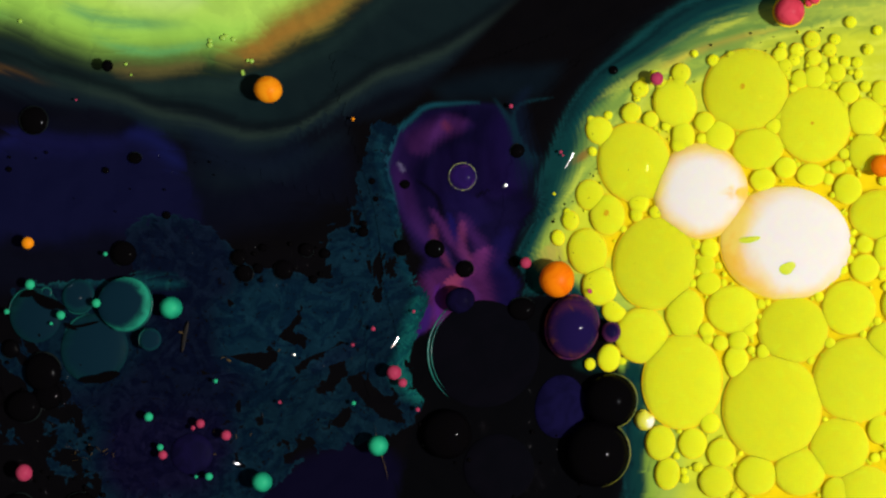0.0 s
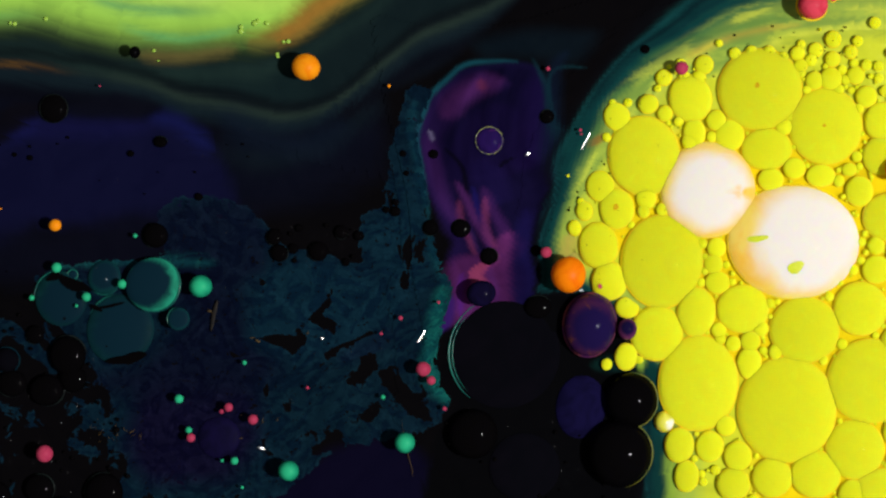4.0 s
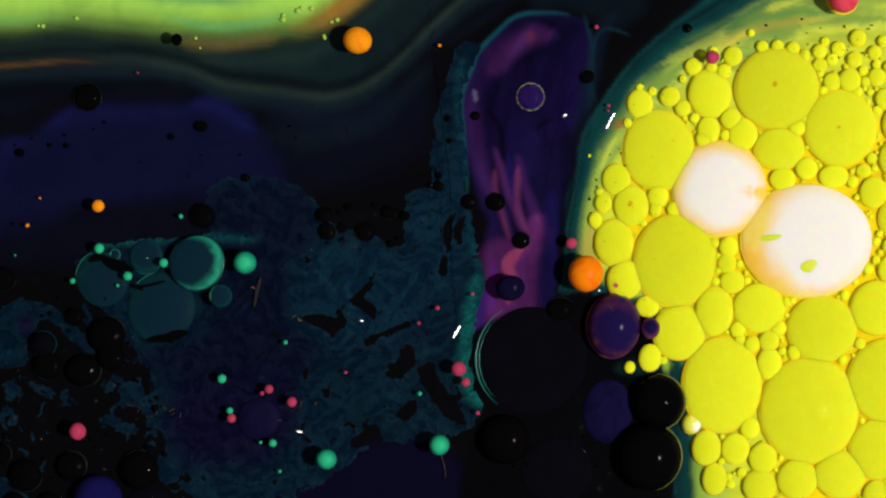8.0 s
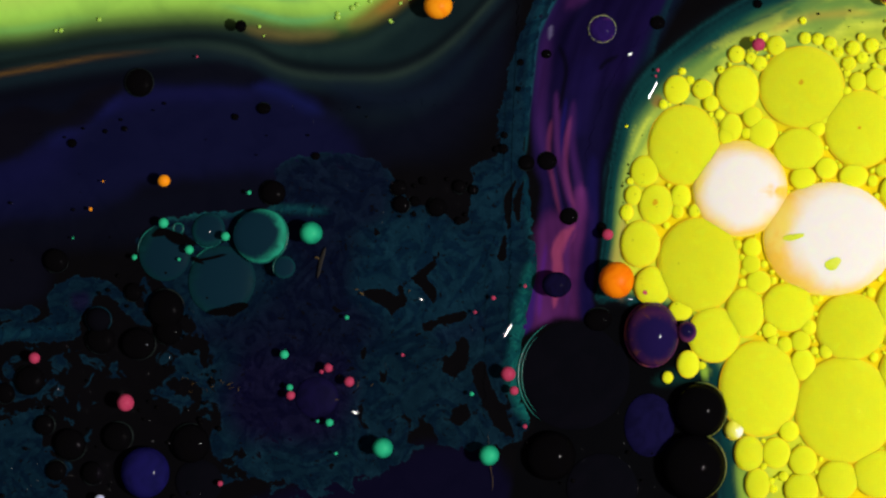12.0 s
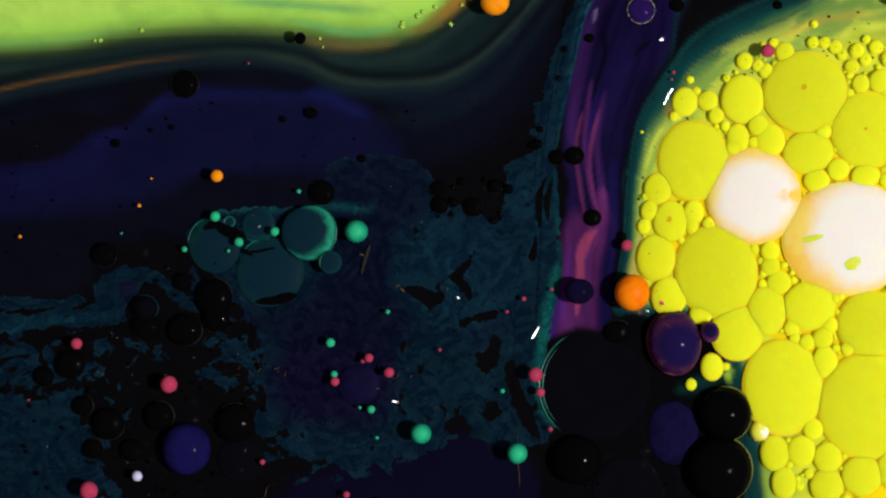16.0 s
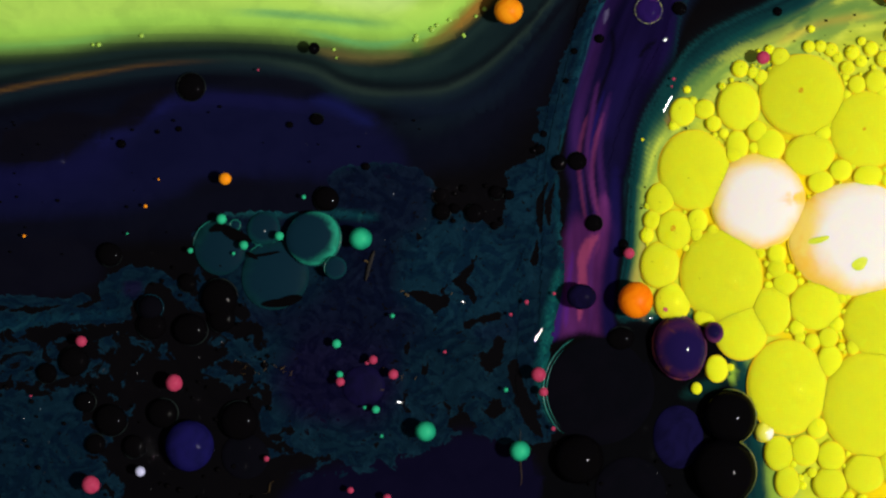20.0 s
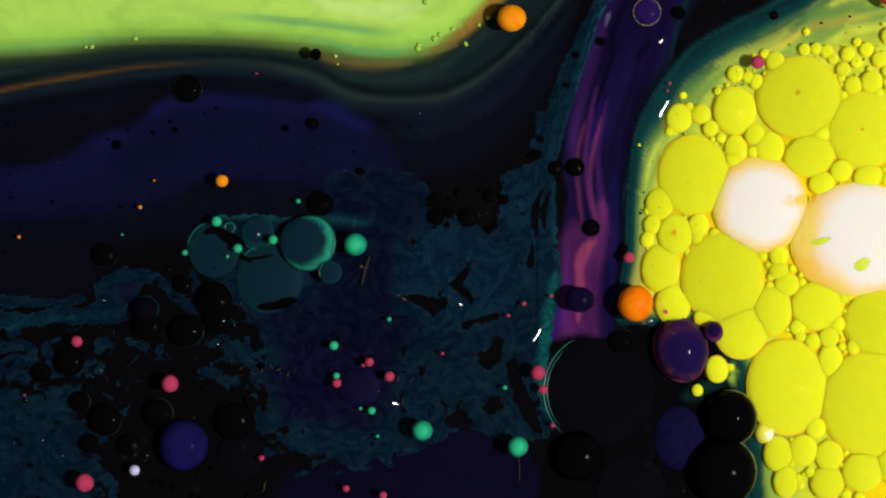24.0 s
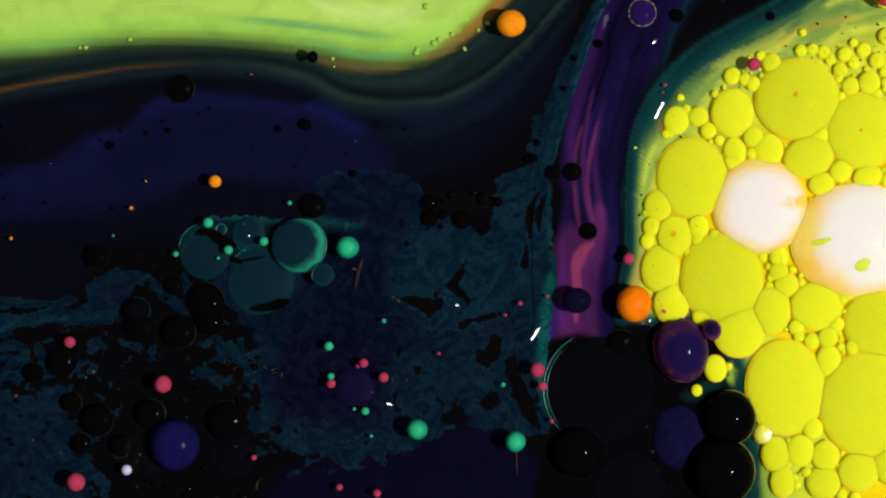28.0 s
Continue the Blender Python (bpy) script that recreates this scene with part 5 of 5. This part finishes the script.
# ---- clear bubbles ----
def clear_bubble(x, y, r, label, rim):
    base = tagged(new("clear_bubble"), label, "bubble")
    line = oval(r, r, 36)
    part("shell", dome(line, r * 0.5), rim[0], base)
    part("meniscus", collar(line, 0.0, 1.0, 2.0), rim[1], base, "thin glinting rim")
    adrift(base, x, y, 0.5)


RING = paint("glinting_rim", chip(150, 150, 90), chip(60, 50, 90), 0.1, 0.5, scale=2500)
clear_bubble(1030, 84, 24, "clear bubble with a glinting rim on purple paint", (PURPLE, RING))
clear_bubble(219, 153, 25, "dark clear bubble on the blue ink", (BLACK, DULL_RIM))

# ---- glints on crests of clear oil ----
def crest(x, y, length, width, turn):
    """A crest of clear oil, tilted midway between lamp and eye to show a glint."""
    here = Vector(spot(x, y, 4.0))
    lean = ((LAMP_WAY * 0.40 - here).normalized() + (Vector((0, 0, HIGH)) - here).normalized()).normalized()
    bm = bmesh.new()
    n = 20
    loops = []
    for k in (1.0, 0.66, 0.33, 0.05):
        loops.append([(length * k * math.cos(2 * math.pi * i / n) * U, width * k * math.sin(2 * math.pi * i / n) * U, (1 - k * k) * width * 0.06 * U) for i in range(n)])
    rings(bm, loops)
    bmesh.ops.transform(bm, matrix=Vector((0, 0, 1)).rotation_difference(lean).to_matrix().to_4x4() @ pose(0, 0, 0, 0, 0, turn), verts=bm.verts)
    ob = tagged(new("oil_crest", mesh_of("oil_crest", bm, GLINT)), "tilted crest of clear oil added for a lamp glint", "oil", "oil crests")
    adrift(ob, x, y, 4.0, turns=False)


# those on teal and ink bubbles stand in for the bubbles' own highlights
for x, y, a, b, turn in ((873, 586, 12, 1.7, 58), (1135, 173, 16, 2.0, 62), (1083, 125, 5, 3, 35), (599, 740, 6, 2.6, -15), (715, 540, 4, 2.4, -20), (387, 522, 5, 2, 40), (1100, 525, 3, 2, 0), (260, 463, 3, 1.2, 0), (339, 423, 2.2, 1.2, 30), (441, 433, 2.6, 2, 30), (961, 633, 2, 1.4, 0)):
    crest(x, y, a, b, turn)

# scattered sparkles, added as tiny tilted facets
for x, y, r in (*sown(80, 31, (-60, 540, 370, 960), lambda x, y: abs(x - 190) < 150 or y > 700, 0.3, 0.8), *sown(22, 32, (640, 330, 800, 410), lambda x, y: True, 0.3, 0.6), *sown(26, 33, (900, 720, 1260, 940), lambda x, y: True, 0.3, 0.8), *sown(22, 35, (-60, 170, 640, 480), lambda x, y: True, 0.3, 0.6), *sown(14, 34, (420, 480, 860, 780), lambda x, y: True, 0.3, 0.5)):
    crest(x, y, r * 1.3, r, (x * 7) % 90)


# ---- flakes and threads ----
RUST = paint("rust_flake", chip(36, 32, 28), chip(24, 24, 28), 0.5, 0.05, scale=2000)
GOLD = paint("gold_flake", chip(84, 66, 34), chip(44, 36, 26), 0.4, 0.1, scale=2500)


def flake(name, x, y, rx, ry, turn, material, label, group, seed):
    bm = bmesh.new()
    line = oval(rx, ry, 18, math.radians(turn), 0.2, seed)
    rings(bm, [[(qx * k * U, qy * k * U, z * U) for qx, qy in line] for k, z in ((0.96, -0.3), (1.0, 0.0), (0.9, 0.35), (0.3, 0.45))], cap_low=True)
    ob = tagged(new(name, mesh_of(name, bm, material)), label, "flake", group)
    adrift(ob, x, y, 1.2)


flake("rust_flake", 535, 478, 24, 4, 76, RUST, "long rusty smear on the teal skin", "rust flakes", 3)
FLECKS = []
FLECKS += [(608, 532, 8, 2.4), (599, 525, 5, 1.6), (693, 526, 5, 1), (528, 470, 5, 3), (375, 694, 7, 1.4), (346, 689, 5, 1.2), (566, 718, 6, 1), (629, 691, 5, 1)]
for i, (x, y, rx, ry) in enumerate(FLECKS):
    flake("gold_flake", x, y, rx * 0.7, ry * 0.7, (i * 47) % 120 - 40, GOLD, "thin golden flake caught in the torn film", "gold flakes", i)


def thread(x, y, points, width, label):
    bm = bmesh.new()
    c = curve(points, 5)
    loops = []
    for i, (px, py) in enumerate(c):
        w = width * (0.3 + 0.7 * math.sin(math.pi * i / (len(c) - 1)))
        loops.append([((px + w * math.cos(a)) * U, -py * U, (1.0 + w * math.sin(a)) * U) for a in (0, 1.26, 2.51, 3.77, 5.03)])
    rings(bm, loops, cap_low=True)
    ob = tagged(new("thread", mesh_of("thread", bm, GOLD)), label, "thread", "loose threads")
    adrift(ob, x, y, 0.5)


thread(846, 806, [(-8, -44), (-6, -10), (-2, 20), (2, 44), (1, 58)], 0.6, "fine pale thread lying on the film")
STRAWS = []
STRAWS += [(298, 684, 13, 160), (312, 694, 16, 20), (332, 704, 12, 150), (346, 698, 14, 30), (362, 690, 10, 120), (378, 700, 12, 10), (391, 703, 13, 60), (309, 708, 9, 170), (604, 690, 12, 65), (570, 676, 8, 40), (372, 923, 34, 52), (344, 684, 10, 75)]
for x, y, size, turn in STRAWS:
    c, k = math.cos(math.radians(turn)), math.sin(math.radians(turn))
    way = ((-0.5, 0.0), (-0.2, 0.12), (0.15, -0.1), (0.5, 0.04))
    thread(x, y, [(size * (u * c + v * k), size * (v * c - u * k)) for u, v in way], 0.7, "short golden straw caught in the torn film")
SPOT = paint("umber_paint_spot", chip(208, 172, 20), chip(190, 130, 20), 0.4, 0.02, scale=2000)


def pigment_spot(x, y, r, rise, material, label):
    bm = bmesh.new()
    line = oval(r, r, 14, 0, 0.1, int(x))
    rings(bm, [[(qx * k * U, qy * k * U, (1 - k) * 0.7 * U) for qx, qy in line] for k in (1.0, 0.8, 0.2)])
    ob = tagged(new("paint_spot", mesh_of("paint_spot", bm, material)), label, "paint spot", "paint spots")
    adrift(ob, x, y, 2.2 + rise)


pigment_spot(1406, 146, 4.5, 30.5, SPOT, "small umber spot on a yellow bubble")
pigment_spot(1511, 226, 3, 27.2, SPOT, "small umber spot on a yellow bubble")
pigment_spot(1147, 357, 5, 18.5, SPOT, "small umber spot on a yellow bubble")
pigment_spot(1127, 514, 4, 17.8, PINK, "small pink spot on a yellow bubble")


def motions():
    ways, turns, dx, dy = drift_turn([(m[1], m[2]) for m in MOVES])
    for i, (ob, x, y, z, turning) in enumerate(MOVES):
        turn = turns[i]
        if isinstance(turning, tuple):
            # a strip stays in line with the current that draws it out
            gx, gy = turning
            run = gx * dx[i] + gy * dy[i]
            turn = -np.degrees(np.arctan2(gx * run[:, 1] - gy * run[:, 0], gx * run[:, 0] + gy * run[:, 1]))
        walk(ob, [(t, pose(*spot(px, py, z), 0, 0, a if turning else 0)) for t, (px, py), a in zip(TIMES, ways[i], turn)])


motions()
